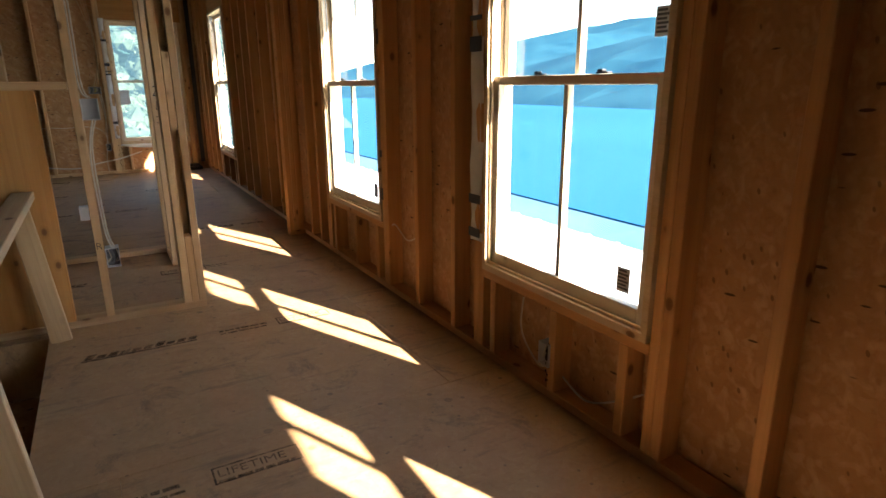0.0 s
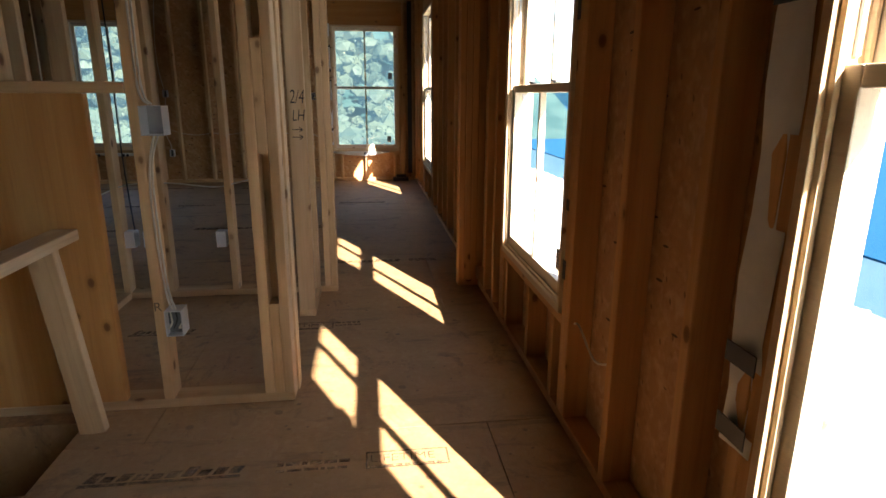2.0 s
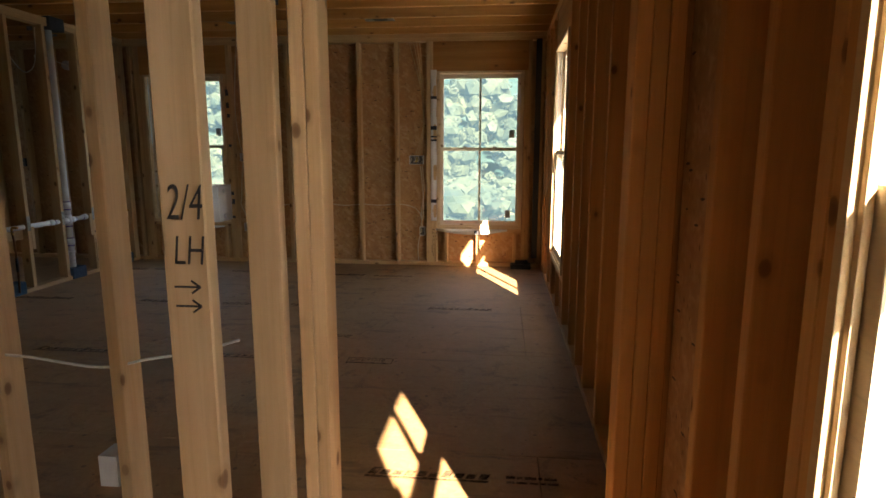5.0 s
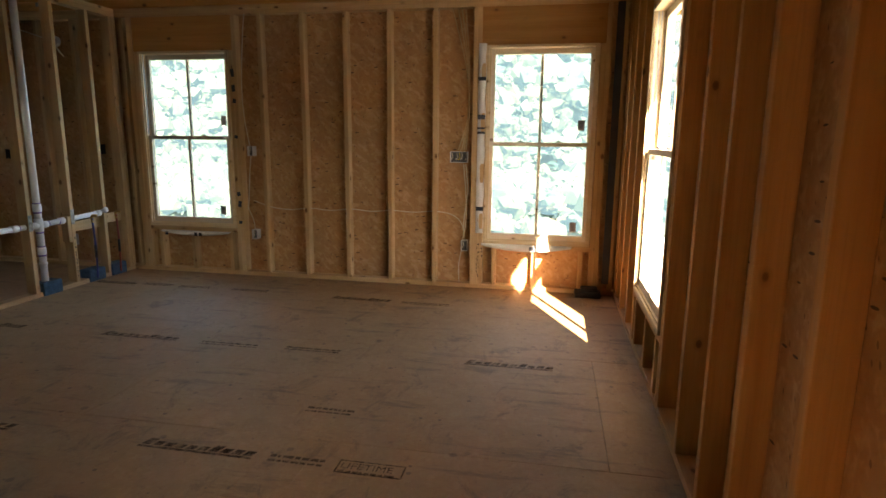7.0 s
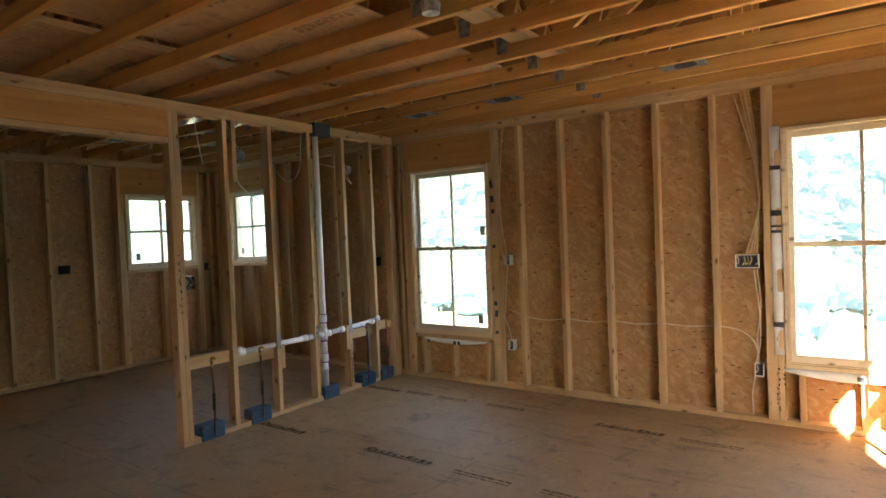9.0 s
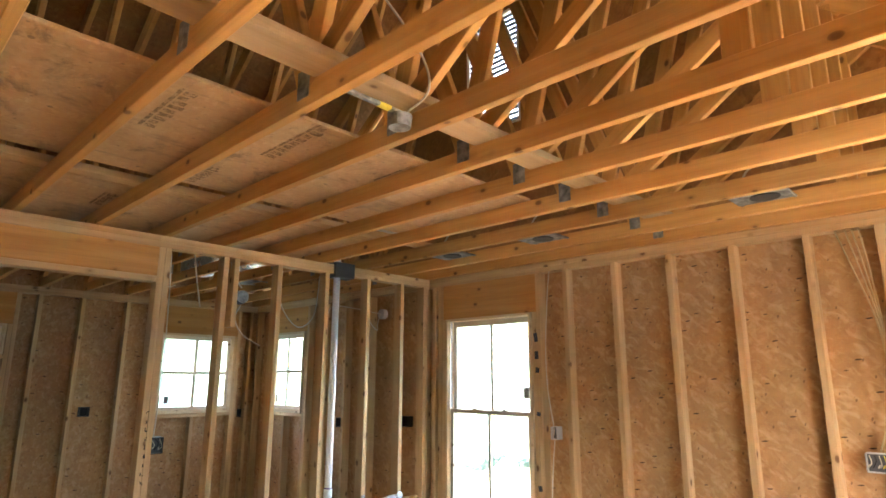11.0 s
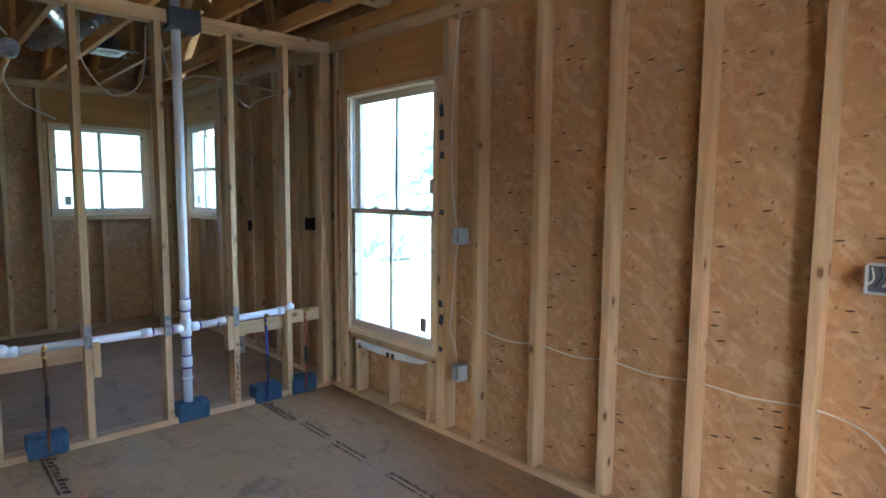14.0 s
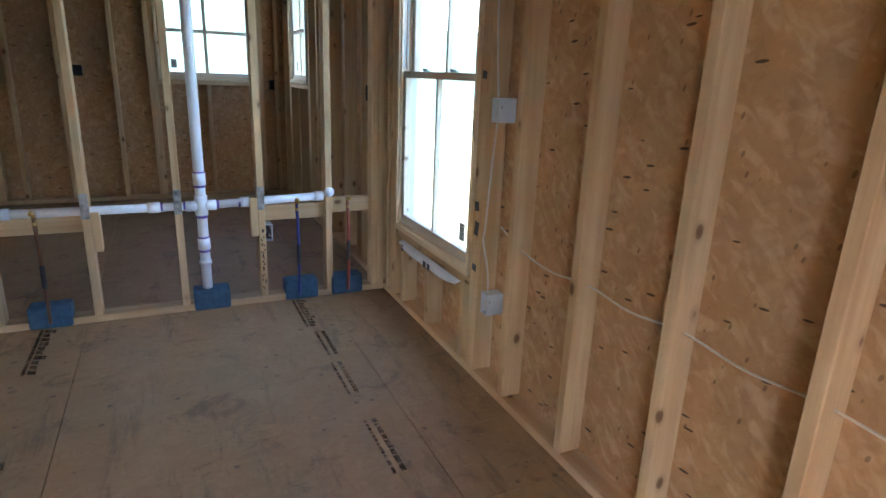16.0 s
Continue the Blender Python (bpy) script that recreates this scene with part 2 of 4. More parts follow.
M_PRINT_SHADE = plain_mat("print_and_box_shade", (0.12, 0.12, 0.13), 0.7)


def glass_mat():
    k = Nodes("window_glass", 0.0)
    g = k.n.new("ShaderNodeBsdfGlossy")
    g.inputs["Roughness"].default_value = 0.02
    t = k.n.new("ShaderNodeBsdfTransparent")
    t.inputs["Color"].default_value = (0.93, 0.97, 0.97, 1)
    m = k.n.new("ShaderNodeMixShader")
    m.inputs[0].default_value = 0.04
    k.l.new(t.outputs[0], m.inputs[1])
    k.l.new(g.outputs[0], m.inputs[2])
    k.l.new(m.outputs[0], k.n["Material Output"].inputs["Surface"])
    return k.mat


M_GLASS = glass_mat()

# ---- building blocks ----
MESHES = {}


def prism_mesh(a, b, c, chamfer, mat):
    """A board a long (x), b wide (y), c thick (z), its long edges eased."""
    key = (round(a, 4), round(b, 4), round(c, 4), round(chamfer, 4), mat.name)
    if key in MESHES:
        return MESHES[key]
    h, e = (b / 2, c / 2), min(chamfer, b * 0.3, c * 0.3)
    ring = [(h[0] - e, -h[1]), (h[0], -h[1] + e), (h[0], h[1] - e), (h[0] - e, h[1]), (-h[0] + e, h[1]), (-h[0], h[1] - e), (-h[0], -h[1] + e), (-h[0] + e, -h[1])]
    verts = [(s * a / 2, y, z) for s in (-1, 1) for y, z in ring]
    faces = [tuple(range(7, -1, -1)), tuple(range(8, 16))] + [(i, (i + 1) % 8, 8 + (i + 1) % 8, 8 + i) for i in range(8)]
    me = bpy.data.meshes.new("board")
    me.from_pydata(verts, [], faces)
    me.materials.append(mat)
    MESHES[key] = me
    return me


def board(name, parent, lo, hi, mat, chamfer=0.003):
    """A square board between two corners in its parent's space; its grain runs along its longest side."""
    lo, hi = Vector(lo), Vector(hi)
    size = [abs(hi[i] - lo[i]) for i in range(3)]
    order = sorted(range(3), key=lambda i: -size[i])
    me = prism_mesh(size[order[0]], size[order[1]], size[order[2]], chamfer, mat)
    cols = [Vector([1.0 if j == i else 0.0 for j in range(3)]) for i in order]
    if cols[0].cross(cols[1]).dot(cols[2]) < 0:
        cols[2] = -cols[2]
    ob = new(name, me)
    m = Matrix([[cols[0][r], cols[1][r], cols[2][r]] for r in range(3)]).to_4x4()
    ob.matrix_basis = Matrix.Translation((lo + hi) / 2) @ m
    ob.parent = parent
    return ob


def beam(name, parent, p, q, wide, thick, mat, up=(0, 0, 1)):
    """A board from p to q; thick is measured across the wide face."""
    p, q = Vector(p), Vector(q)
    x = (q - p).normalized()
    z = x.cross(Vector(up)).normalized()
    y = z.cross(x)
    ob = new(name, prism_mesh((q - p).length, wide, thick, 0.003, mat))
    ob.matrix_basis = Matrix.Translation((p + q) / 2) @ Matrix([[x[r], y[r], z[r]] for r in range(3)]).to_4x4()
    ob.parent = parent
    return ob


def mesh_of(name, mat, build, parent=None, smooth=False):
    bm = bmesh.new()
    build(bm)
    me = bpy.data.meshes.new(name)
    bm.to_mesh(me)
    bm.free()
    me.materials.append(mat)
    if smooth:
        for p in me.polygons:
            p.use_smooth = True
    ob = new(name, me)
    ob.parent = parent
    return ob


def add_box(bm, lo, hi, bevel=0.0):
    m = Matrix.Translation([(a + b) / 2 for a, b in zip(lo, hi)]) @ Matrix.Diagonal([max(abs(b - a), 1e-4) for a, b in zip(lo, hi)] + [1])
    r = bmesh.ops.create_cube(bm, size=1.0, matrix=m)
    if bevel:
        bmesh.ops.bevel(bm, geom=list({e for v in r["verts"] for e in v.link_edges}), offset=bevel, segments=2, affect="EDGES", profile=0.6)


def tube(name, pts, radius, mat, parent=None, res=8, smooth_path=True):
    """A cable or pipe through points, as a mesh."""
    pts = [Vector(p) for p in pts]
    if smooth_path and len(pts) > 2:
        out = []
        for i in range(len(pts) - 1):
            p0, p1, p2, p3 = pts[max(i - 1, 0)], pts[i], pts[i + 1], pts[min(i + 2, len(pts) - 1)]
            for s in range(6):
                u = s / 6
                out.append(0.5 * ((2 * p1) + (p2 - p0) * u + (2 * p0 - 5 * p1 + 4 * p2 - p3) * u * u + (3 * p1 - p0 - 3 * p2 + p3) * u ** 3))
        pts = out + [pts[-1]]

    def build(bm):
        rings = []
        for i, p in enumerate(pts):
            d = (pts[min(i + 1, len(pts) - 1)] - pts[max(i - 1, 0)]).normalized()
            side = d.cross(Vector((0, 0, 1)))
            side = side.normalized() if side.length > 0.05 else Vector((1, 0, 0))
            up = side.cross(d).normalized()
            rings.append([bm.verts.new(p + radius * (math.cos(a) * side + math.sin(a) * up)) for a in (2 * math.pi * j / res for j in range(res))])
        for a, b in zip(rings, rings[1:]):
            for j in range(res):
                bm.faces.new((a[j], a[(j + 1) % res], b[(j + 1) % res], b[j]))
        bm.faces.new(rings[0][::-1])
        bm.faces.new(rings[-1])
        bmesh.ops.recalc_face_normals(bm, faces=bm.faces[:])
    return mesh_of(name, mat, build, parent, True)


def empty(name, at=(0, 0, 0), turn=0.0):
    ob = new(name)
    ob.matrix_basis = pose(*at, 0, 0, turn)
    return ob


# ---- plan ----
TOP = 2.467            # wall height with its plates
EAST, NORTH, WEST, SOUTH = 1.42, 9.62, -6.40, -3.0     # inner faces of the studs
SD, ST = 0.089, 0.038  # stud depth and thickness
WW, WB, WT = 0.915, 0.415, 2.085     # tall windows: width, bottom, top


def slab(name, mat, lo, hi, holes, axis, parent=None):
    """A flat sheet with square holes through it. axis: the thin direction; holes: (u0, u1, v0, v1) in the other two."""
    ax = [i for i in range(3) if i != axis]
    us = sorted({lo[ax[0]], hi[ax[0]], *[v for h in holes for v in h[:2]]})
    vs = sorted({lo[ax[1]], hi[ax[1]], *[v for h in holes for v in h[2:]]})

    def build(bm):
        for u0, u1 in zip(us, us[1:]):
            for v0, v1 in zip(vs, vs[1:]):
                cu, cv = (u0 + u1) / 2, (v0 + v1) / 2
                if any(h[0] < cu < h[1] and h[2] < cv < h[3] for h in holes):
                    continue
                a, b = [0, 0, 0], [0, 0, 0]
                a[ax[0]], b[ax[0]], a[ax[1]], b[ax[1]] = u0, u1, v0, v1
                a[axis], b[axis] = lo[axis], hi[axis]
                add_box(bm, a, b)
        bmesh.ops.remove_doubles(bm, verts=bm.verts[:], dist=1e-5)
        seen = {}
        for f in bm.faces:
            seen.setdefault(tuple(sorted(v.index for v in f.verts)), []).append(f)
        inner = [f for fs in seen.values() if len(fs) > 1 for f in fs]
        bmesh.ops.delete(bm, geom=inner, context="FACES_ONLY")
    return mesh_of(name, mat, build, parent)


class Framing:
    """An outer stud wall: u along it, d outwards from the studs' inner face."""

    def __init__(self, name, along, plane, out, lo, hi, openings, wood=M_STUD):
        self.wood = wood
        self.along, self.plane, self.out = along, plane, out
        self.openings = openings
        d0, d1 = sorted((plane + out * SD, plane + out * (SD + 0.012)))
        s0, s1 = (lo - 0.1, hi + 0.1) if along == 0 else (lo, hi)
        a = (s0, d0, -0.3) if along == 0 else (d0, s0, -0.3)
        b = (s1, d1, TOP + 0.195) if along == 0 else (d1, s1, TOP + 0.19)
        self.ob = slab(name, M_OSB, a, b, openings, 1 - along)
        tagged(self.ob, "orange strand board sheathing on bare wooden studs", "wall", kind="structure")
        self.piece("bottom_plate", lo, hi, 0.0, SD, 0.0, ST)
        self.piece("top_plate", lo, hi, 0.0, SD, TOP - 2 * ST, TOP - ST)
        self.piece("top_plate", lo, hi, 0.0, SD, TOP - ST, TOP)

    def piece(self, name, u0, u1, d0, d1, z0, z1, mat=None):
        e, f = self.plane + self.out * d0, self.plane + self.out * d1
        lo = (u0, e, z0) if self.along == 0 else (e, u0, z0)
        hi = (u1, f, z1) if self.along == 0 else (f, u1, z1)
        return board(name, self.ob, lo, hi, mat or self.wood)

    def stud(self, u, z0=ST, z1=TOP - 2 * ST, width=ST, mat=None):
        return self.piece("stud", u - width / 2, u + width / 2, 0.0, SD, z0, z1, mat)

    def frame_opening(self, u0, u1, z0, z1, cripples):
        for u, s in ((u0, -1), (u1, 1)):
            self.stud(u + s * ST * 0.5, ST, z1)
            self.stud(u + s * (ST * 1.5 + 0.001))
        self.piece("header", u0 - ST, u1 + ST, 0.004, SD, z1 + 0.002, TOP - 2 * ST - 0.001, M_HEADER)
        self.piece("rough_sill", u0, u1, 0.0, SD, z0 - ST - 0.004, z0 - 0.004)
        for u in cripples:
            self.stud(u, ST, z0 - ST - 0.006)


def double_hung(name, width, height, high=True, rail=0.87):
    """A new wooden sash window with its base at the origin, x across, y outwards. high False: a low window of one fixed light."""
    w = empty(name)
    fr = 0.035

    def rails(bm, x0, x1, z0, z1, y0, y1, stile, bottom, top, muntin, cross=False, bar=0.011):
        add_box(bm, (x0, y0, z0), (x0 + stile, y1, z1), 0.004)
        add_box(bm, (x1 - stile, y0, z0), (x1, y1, z1), 0.004)
        add_box(bm, (x0 + stile, y0, z0), (x1 - stile, y1, z0 + bottom), 0.004)
        add_box(bm, (x0 + stile, y0, z1 - top), (x1 - stile, y1, z1), 0.004)
        if muntin:
            add_box(bm, (-bar, y0 + 0.004, z0 + bottom), (bar, y1 - 0.004, z1 - top), 0.003)
        if cross:
            zc = (z0 + z1) / 2
            add_box(bm, (x0 + stile, y0 + 0.005, zc - bar), (x1 - stile, y1 - 0.005, zc + bar), 0.003)
    hw = width / 2

    def frame_parts(bm):
        for s in (-1, 1):
            add_box(bm, (s * hw, -0.012, 0.0), (s * (hw - 0.022), 0.115, height), 0.003)
            add_box(bm, (s * (hw - 0.022), 0.0, 0.03), (s * (hw - fr), 0.012, height - 0.022), 0.002)
            add_box(bm, (s * (hw - 0.022), 0.05, 0.03), (s * (hw - fr + 0.002), 0.058, height - 0.022), 0.002)
        add_box(bm, (-hw, -0.012, height - 0.022), (hw, 0.115, height), 0.003)
        add_box(bm, (-hw, -0.013, 0.0), (hw, 0.14, 0.028), 0.004)
        add_box(bm, (-hw + 0.022, 0.0, 0.028), (hw - 0.022, 0.012, 0.040), 0.002)
        add_box(bm, (-hw - 0.05, 0.100, -0.05), (-hw, 0.118, height + 0.05))
        add_box(bm, (hw, 0.100, -0.05), (hw + 0.05, 0.118, height + 0.05))
        add_box(bm, (-hw, 0.100, height), (hw, 0.118, height + 0.05))
    mesh_of("frame", M_FRAME, frame_parts, w)
    x0, x1 = -hw + 0.024, hw - 0.024
    if high:
        mid = rail

        def liners(bm):
            for s in (-1, 1):
                for y0, y1 in ((0.013, 0.022), (0.032, 0.040)):
                    add_box(bm, (s * (hw - 0.022), y0, mid + 0.03), (s * (hw - 0.029), y1, height - 0.024), 0.001)
                add_box(bm, (s * (hw - 0.022), 0.060, 0.03), (s * (hw - 0.029), 0.092, mid - 0.02), 0.001)
        mesh_of("jamb_liner", M_LINER, liners, w)
        mesh_of("lower_sash", M_SASH, lambda bm: rails(bm, x0, x1, 0.029, mid + 0.018, 0.014, 0.048, 0.042, 0.06, 0.034, True), w)
        mesh_of("upper_sash", M_SASH, lambda bm: rails(bm, x0, x1, mid - 0.016, height - 0.023, 0.060, 0.094, 0.042, 0.034, 0.045, True), w)
        panes = [(x0, x1, 0.07, mid, 0.031), (x0, x1, mid, height - 0.06, 0.077)]

        def lock(bm):
            for sx in (-0.16, 0.16):
                add_box(bm, (sx - 0.026, 0.022, mid + 0.019), (sx + 0.026, 0.044, mid + 0.025), 0.002)
                add_box(bm, (sx - 0.014, 0.014, mid + 0.025), (sx + 0.010, 0.034, mid + 0.033), 0.003)
        mesh_of("sash_lock", M_BLACK, lock, w)
        stickers = [(x1 - 0.12, mid + 0.12, 0.0765), (x1 - 0.15, 0.12, 0.0305)]
    else:
        mesh_of("sash", M_SASH, lambda bm: rails(bm, x0, x1, 0.029, height - 0.023, 0.02, 0.06, 0.042, 0.045, 0.045, True, True, 0.016), w)
        panes = [(x0, x1, 0.06, height - 0.06, 0.04)]
        stickers = [(x0 + 0.10, 0.11, 0.0395)]
    for a, b, c, d, y in panes:
        g = mesh_of("glass", M_GLASS, lambda bm: add_box(bm, (a + 0.03, y, c), (b - 0.03, y + 0.004, d)), w)
        g.visible_shadow = False
    for sx, sz, y in stickers:
        mesh_of("sticker", M_LABEL, lambda bm: add_box(bm, (sx, y - 0.002, sz), (sx + 0.055, y - 0.0005, sz + 0.085)), w)

        def print_bars(bm):
            for i in range(6):
                add_box(bm, (sx + 0.006, y - 0.003, sz + 0.010 + i * 0.012), (sx + 0.049 - 0.008 * (i % 2), y - 0.002, sz + 0.017 + i * 0.012))
        mesh_of("print", M_PRINT_SHADE, print_bars, w)
    return w


# ---- outer walls ----
E_WIN = [-0.37, 1.605, 3.605, 7.90]
N_WIN = [0.74, -2.545]
BOTTOM = {-2.545: 0.455, 7.90: 0.375}     # windows that sit higher or lower
hole = lambda c: (c - WW / 2, c + WW / 2, BOTTOM.get(c, WB), WT)
wall_east = Framing("wall_east", 1, EAST, 1, SOUTH - 0.1, NORTH + SD, [hole(c) for c in E_WIN], M_BOUNCE_STUD)
bn, bw, bw2 = (-6.01, -5.27, 1.18, 2.10), (8.43, 9.33, 1.165, 2.075), (6.12, 6.99, 1.785, 2.08)
wall_north = Framing("wall_north", 0, NORTH, 1, WEST - SD, EAST - 0.001, [hole(c) for c in N_WIN] + [bn])
wall_west = Framing("wall_west", 1, WEST, -1, SOUTH - 0.1, NORTH + SD, [bw, bw2])
wall_south = Framing("wall_south", 0, SOUTH, -1, WEST + 0.001, EAST - 0.001, [])

for wall, centres in ((wall_east, E_WIN), (wall_north, N_WIN)):
    for c in centres:
        wall.frame_opening(c - WW / 2 - 0.006, c + WW / 2 + 0.006, BOTTOM.get(c, WB), WT, (c - 0.36, c - 0.01, c + 0.39))
for wall, o in ((wall_north, bn), (wall_west, bw), (wall_west, bw2)):
    wall.frame_opening(o[0] - 0.006, o[1] + 0.006, o[2], o[3], ((o[0] + o[1]) / 2,))


def clear(u, openings, gap=0.10):
    return all(u < o[0] - gap or u > o[1] + gap for o in openings)


for u in (-2.8, -2.4, -2.0, -1.6, -1.15, 0.36, 0.76, 2.335, 2.71, 4.33, 4.56, 5.07, 5.43, 5.84, 6.25, 6.58, 6.94, 8.75, 9.12, 9.44, 9.585):
    wall_east.stud(u)
for wall, start, lo, hi in ((wall_west, -0.40, SOUTH, NORTH), (wall_south, 0.1, WEST, EAST)):
    for i in range(-12, 30):
        u = start + i * 0.406
        if lo + 0.02 < u < hi - 0.02 and clear(u, wall.openings) and not (wall is wall_west and u > 7.0):
            wall.stud(u)
for u in (7.235, 7.62, 8.065, 9.55):
    wall_west.stud(u)
for u in (-1.772, -1.368, -0.966, -0.566, -0.158, 0.185, 1.385, -3.16, -3.30, -3.09, -3.70, -4.10, -4.50, -4.92, -6.38):
    wall_north.stud(u)

win = 0
for c in E_WIN:
    win += 1
    low = BOTTOM.get(c, WB)
    w = double_hung("window_%d" % win, WW, WT - low, True, (1.25 if c > 5 else 1.213) - low)
    w.matrix_basis = pose(EAST, c, low, 0, 0, -90)
    tagged(w, "new pine double-hung window with bright glass and stickers", "window", kind="structure")
for c in N_WIN:
    win += 1
    low = BOTTOM.get(c, WB)
    w = double_hung("window_%d" % win, WW, WT - low, True, (1.30 if c < 0 else 1.275) - low)
    w.matrix_basis = pose(c, NORTH, low)
    tagged(w, "new pine double-hung window looking out on trees", "window", kind="structure")
for o, m in ((bn, pose((bn[0] + bn[1]) / 2, NORTH, bn[2])), (bw, pose(WEST, (bw[0] + bw[1]) / 2, bw[2], 0, 0, 90)), (bw2, pose(WEST, (bw2[0] + bw2[1]) / 2, bw2[2], 0, 0, 90))):
    win += 1
    w = double_hung("window_%d" % win, o[1] - o[0], o[3] - o[2], False)
    w.matrix_basis = m
    tagged(w, "small high pine window with four lights", "window", kind="structure")

# ---- floor with its stairwell ----
WELL = (-1.45, -0.33, -0.9, 3.30)
floor = slab("floor", M_FLOOR, (WEST - 0.1, SOUTH - 0.1, -0.29), (EAST + 0.1, NORTH + 0.1, -0.022), [WELL], 2)
tagged(floor, "dusty tan subfloor panels with dark print", "floor", kind="structure")
for i in range(-2, 4):
    for j in range(-3, 9):
        px0, py0 = -4.95 + (i + 1) * 2.44 + (1.22 if j % 2 else 0.0), 0.69 + j * 1.22
        lo, hi = [max(px0 + 0.0015, WEST), max(py0 + 0.0015, SOUTH)], [min(px0 + 2.4385, EAST + 0.08), min(py0 + 1.2185, NORTH + 0.08)]
        if lo[0] < WELL[1] and hi[0] > WELL[0] and lo[1] < WELL[3] and hi[1] > WELL[2]:
            cuts = []
            if hi[0] > WELL[1]:
                cuts.append(((WELL[1], lo[1]), (hi[0], hi[1])))
            if lo[0] < WELL[0]:
                cuts.append(((lo[0], lo[1]), (WELL[0], hi[1])))
            m0, m1 = max(lo[0], WELL[0]), min(hi[0], WELL[1])
            if hi[1] > WELL[3]:
                cuts.append(((m0, WELL[3]), (m1, hi[1])))
            if lo[1] < WELL[2]:
                cuts.append(((m0, lo[1]), (m1, WELL[2])))
        else:
            cuts = [(lo, hi)]
        for a, b in cuts:
            if b[0] - a[0] > 0.02 and b[1] - a[1] > 0.02:
                mesh_of("panel", M_FLOOR, lambda bm: add_box(bm, (a[0], a[1], -0.022), (b[0], b[1], 0.0), 0.0), floor)
slab("well_lining", M_OSB, (WELL[0] - 0.1, WELL[2] - 0.1, -2.9), (WELL[1] + 0.1, WELL[3] + 0.1, -0.3), [(WELL[0], WELL[1], WELL[2], WELL[3])], 2)
bpy.data.objects["well_lining"].name = "wall_stairwell"
tagged(bpy.data.objects["wall_stairwell"], "dark bare boards lining the stairwell", "wall", kind="structure")
low = slab("floor_lower", M_FLOOR, (WELL[0] - 0.1, WELL[2] - 0.1, -2.95), (WELL[1] + 0.1, WELL[3] + 0.1, -2.9), [], 2)
tagged(low, "dark floor of the storey below", "floor", kind="structure")


# ---- inner walls ----
def partition(name, along, plane, lo, hi, studs, label, top=True, depth=SD, wood=M_STUD):
    """An open stud wall: plates and studs only. plane: its face towards the lower coordinate."""
    p = empty(name)
    tagged(p, label, "stud wall", kind="structure")
    p["along"], p["plane"] = along, plane

    def bit(kind, u0, u1, z0, z1, d0=0.0, d1=depth, mat=wood):
        a = (u0, plane + d0, z0) if along == 0 else (plane + d0, u0, z0)
        b = (u1, plane + d1, z1) if along == 0 else (plane + d1, u1, z1)
        return board(kind, p, a, b, mat)
    bit("bottom_plate", lo, hi, 0.0, ST)
    if top:
        bit("top_plate", lo, hi, TOP - 2 * ST, TOP - ST)
        bit("top_plate", lo, hi, TOP - ST, TOP)
    for u in studs:
        bit("stud", u - ST / 2, u + ST / 2, ST, TOP - 2 * ST)
    return p, bit


# closet front wall, back wall and sides
closet_front, cf = partition("wall_closet_front", 0, 3.38, -1.45, 0.42, (-0.055, -0.48, -0.75, -1.2), "open wall of pale studs with a wide plank and boxes")
for u in (0.325, 0.401):
    cf("stud", u - ST / 2, u + ST / 2, ST, TOP - 2 * ST)
for z0, z1 in ((ST, 0.41), (0.98, 1.37), (1.95, 2.3)):
    cf("blocking", 0.345, 0.381, z0, z1, 0.0, 0.085)
cf("plank", -0.75, -0.21, 0.04, 1.185, -0.002, 0.036, M_HEADER)
cf("cap_plate", -0.80, -0.05 - 0.026, 1.186, 1.224, -0.01, 0.079)
closet_back, cb = partition("wall_closet_back", 0, 4.72, -3.13, 0.53, (-0.08, -0.455, -0.705, -1.1, -1.5, -1.9, -2.3, -2.7), "open wall of pale studs behind the closet")
for u in (0.472, 0.511):
    cb("stud", u - ST / 2, u + ST / 2, ST, TOP - 2 * ST)
closet_side, cs = partition("wall_closet_side", 1, 0.34, 4.31, 4.719, (4.33, 4.70), "short stud wall with a door note")
for u in (3.491, 3.530):
    cs("stud", u - ST / 2, u + ST / 2, 0.0, TOP - 2 * ST)
cs("header", 3.551, 4.309, 2.10, 2.39, 0.0, SD, M_HEADER)
closet_left, cl = partition("wall_closet_left", 1, -0.77, 3.471, 4.719, (3.6, 4.0, 4.4), "open stud wall at the closet's end")

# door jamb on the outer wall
jamb, jb = partition("wall_jamb", 0, 4.745, 1.29, 1.418, (1.309, 1.348, 1.387), "stub of studs by the window wall, reddened for bounced light", wood=M_BOUNCE_STUD)
# bath partition
bath, bp = partition("wall_bath", 1, -3.22 - SD, 4.811, 6.12, (4.84, 5.25, 5.65, 5.95, 6.08), "open stud wall by a wide doorway")
bath2, bq = partition("wall_plumbing", 1, -3.22 - SD, 7.19, 9.619, (7.209, 7.248, 7.64, 8.06, 8.48, 8.90, 9.28, 9.56, 9.60), "open stud wall with white drain pipes and blue pads")
bq("top_plate", 6.121, 7.189, TOP - 2 * ST, TOP - ST)
bq("top_plate", 6.121, 7.189, TOP - ST, TOP)
bq("header", 6.121, 7.189, 2.205, 2.39, 0.0, SD, M_HEADER)
bq("header_plate", 6.121, 7.189, 2.166, 2.204)
for a, b, z in ((7.27, 7.62, 0.53), (7.66, 8.04, 0.475), (8.92, 9.26, 0.475), (9.30, 9.54, 0.50)):
    bq("blocking", a, b, z, z + 0.089, 0.0, 0.038)
bq("short_stud", 7.70, 7.738, 1.915, TOP - 2 * ST - 0.001, 0.0, SD)
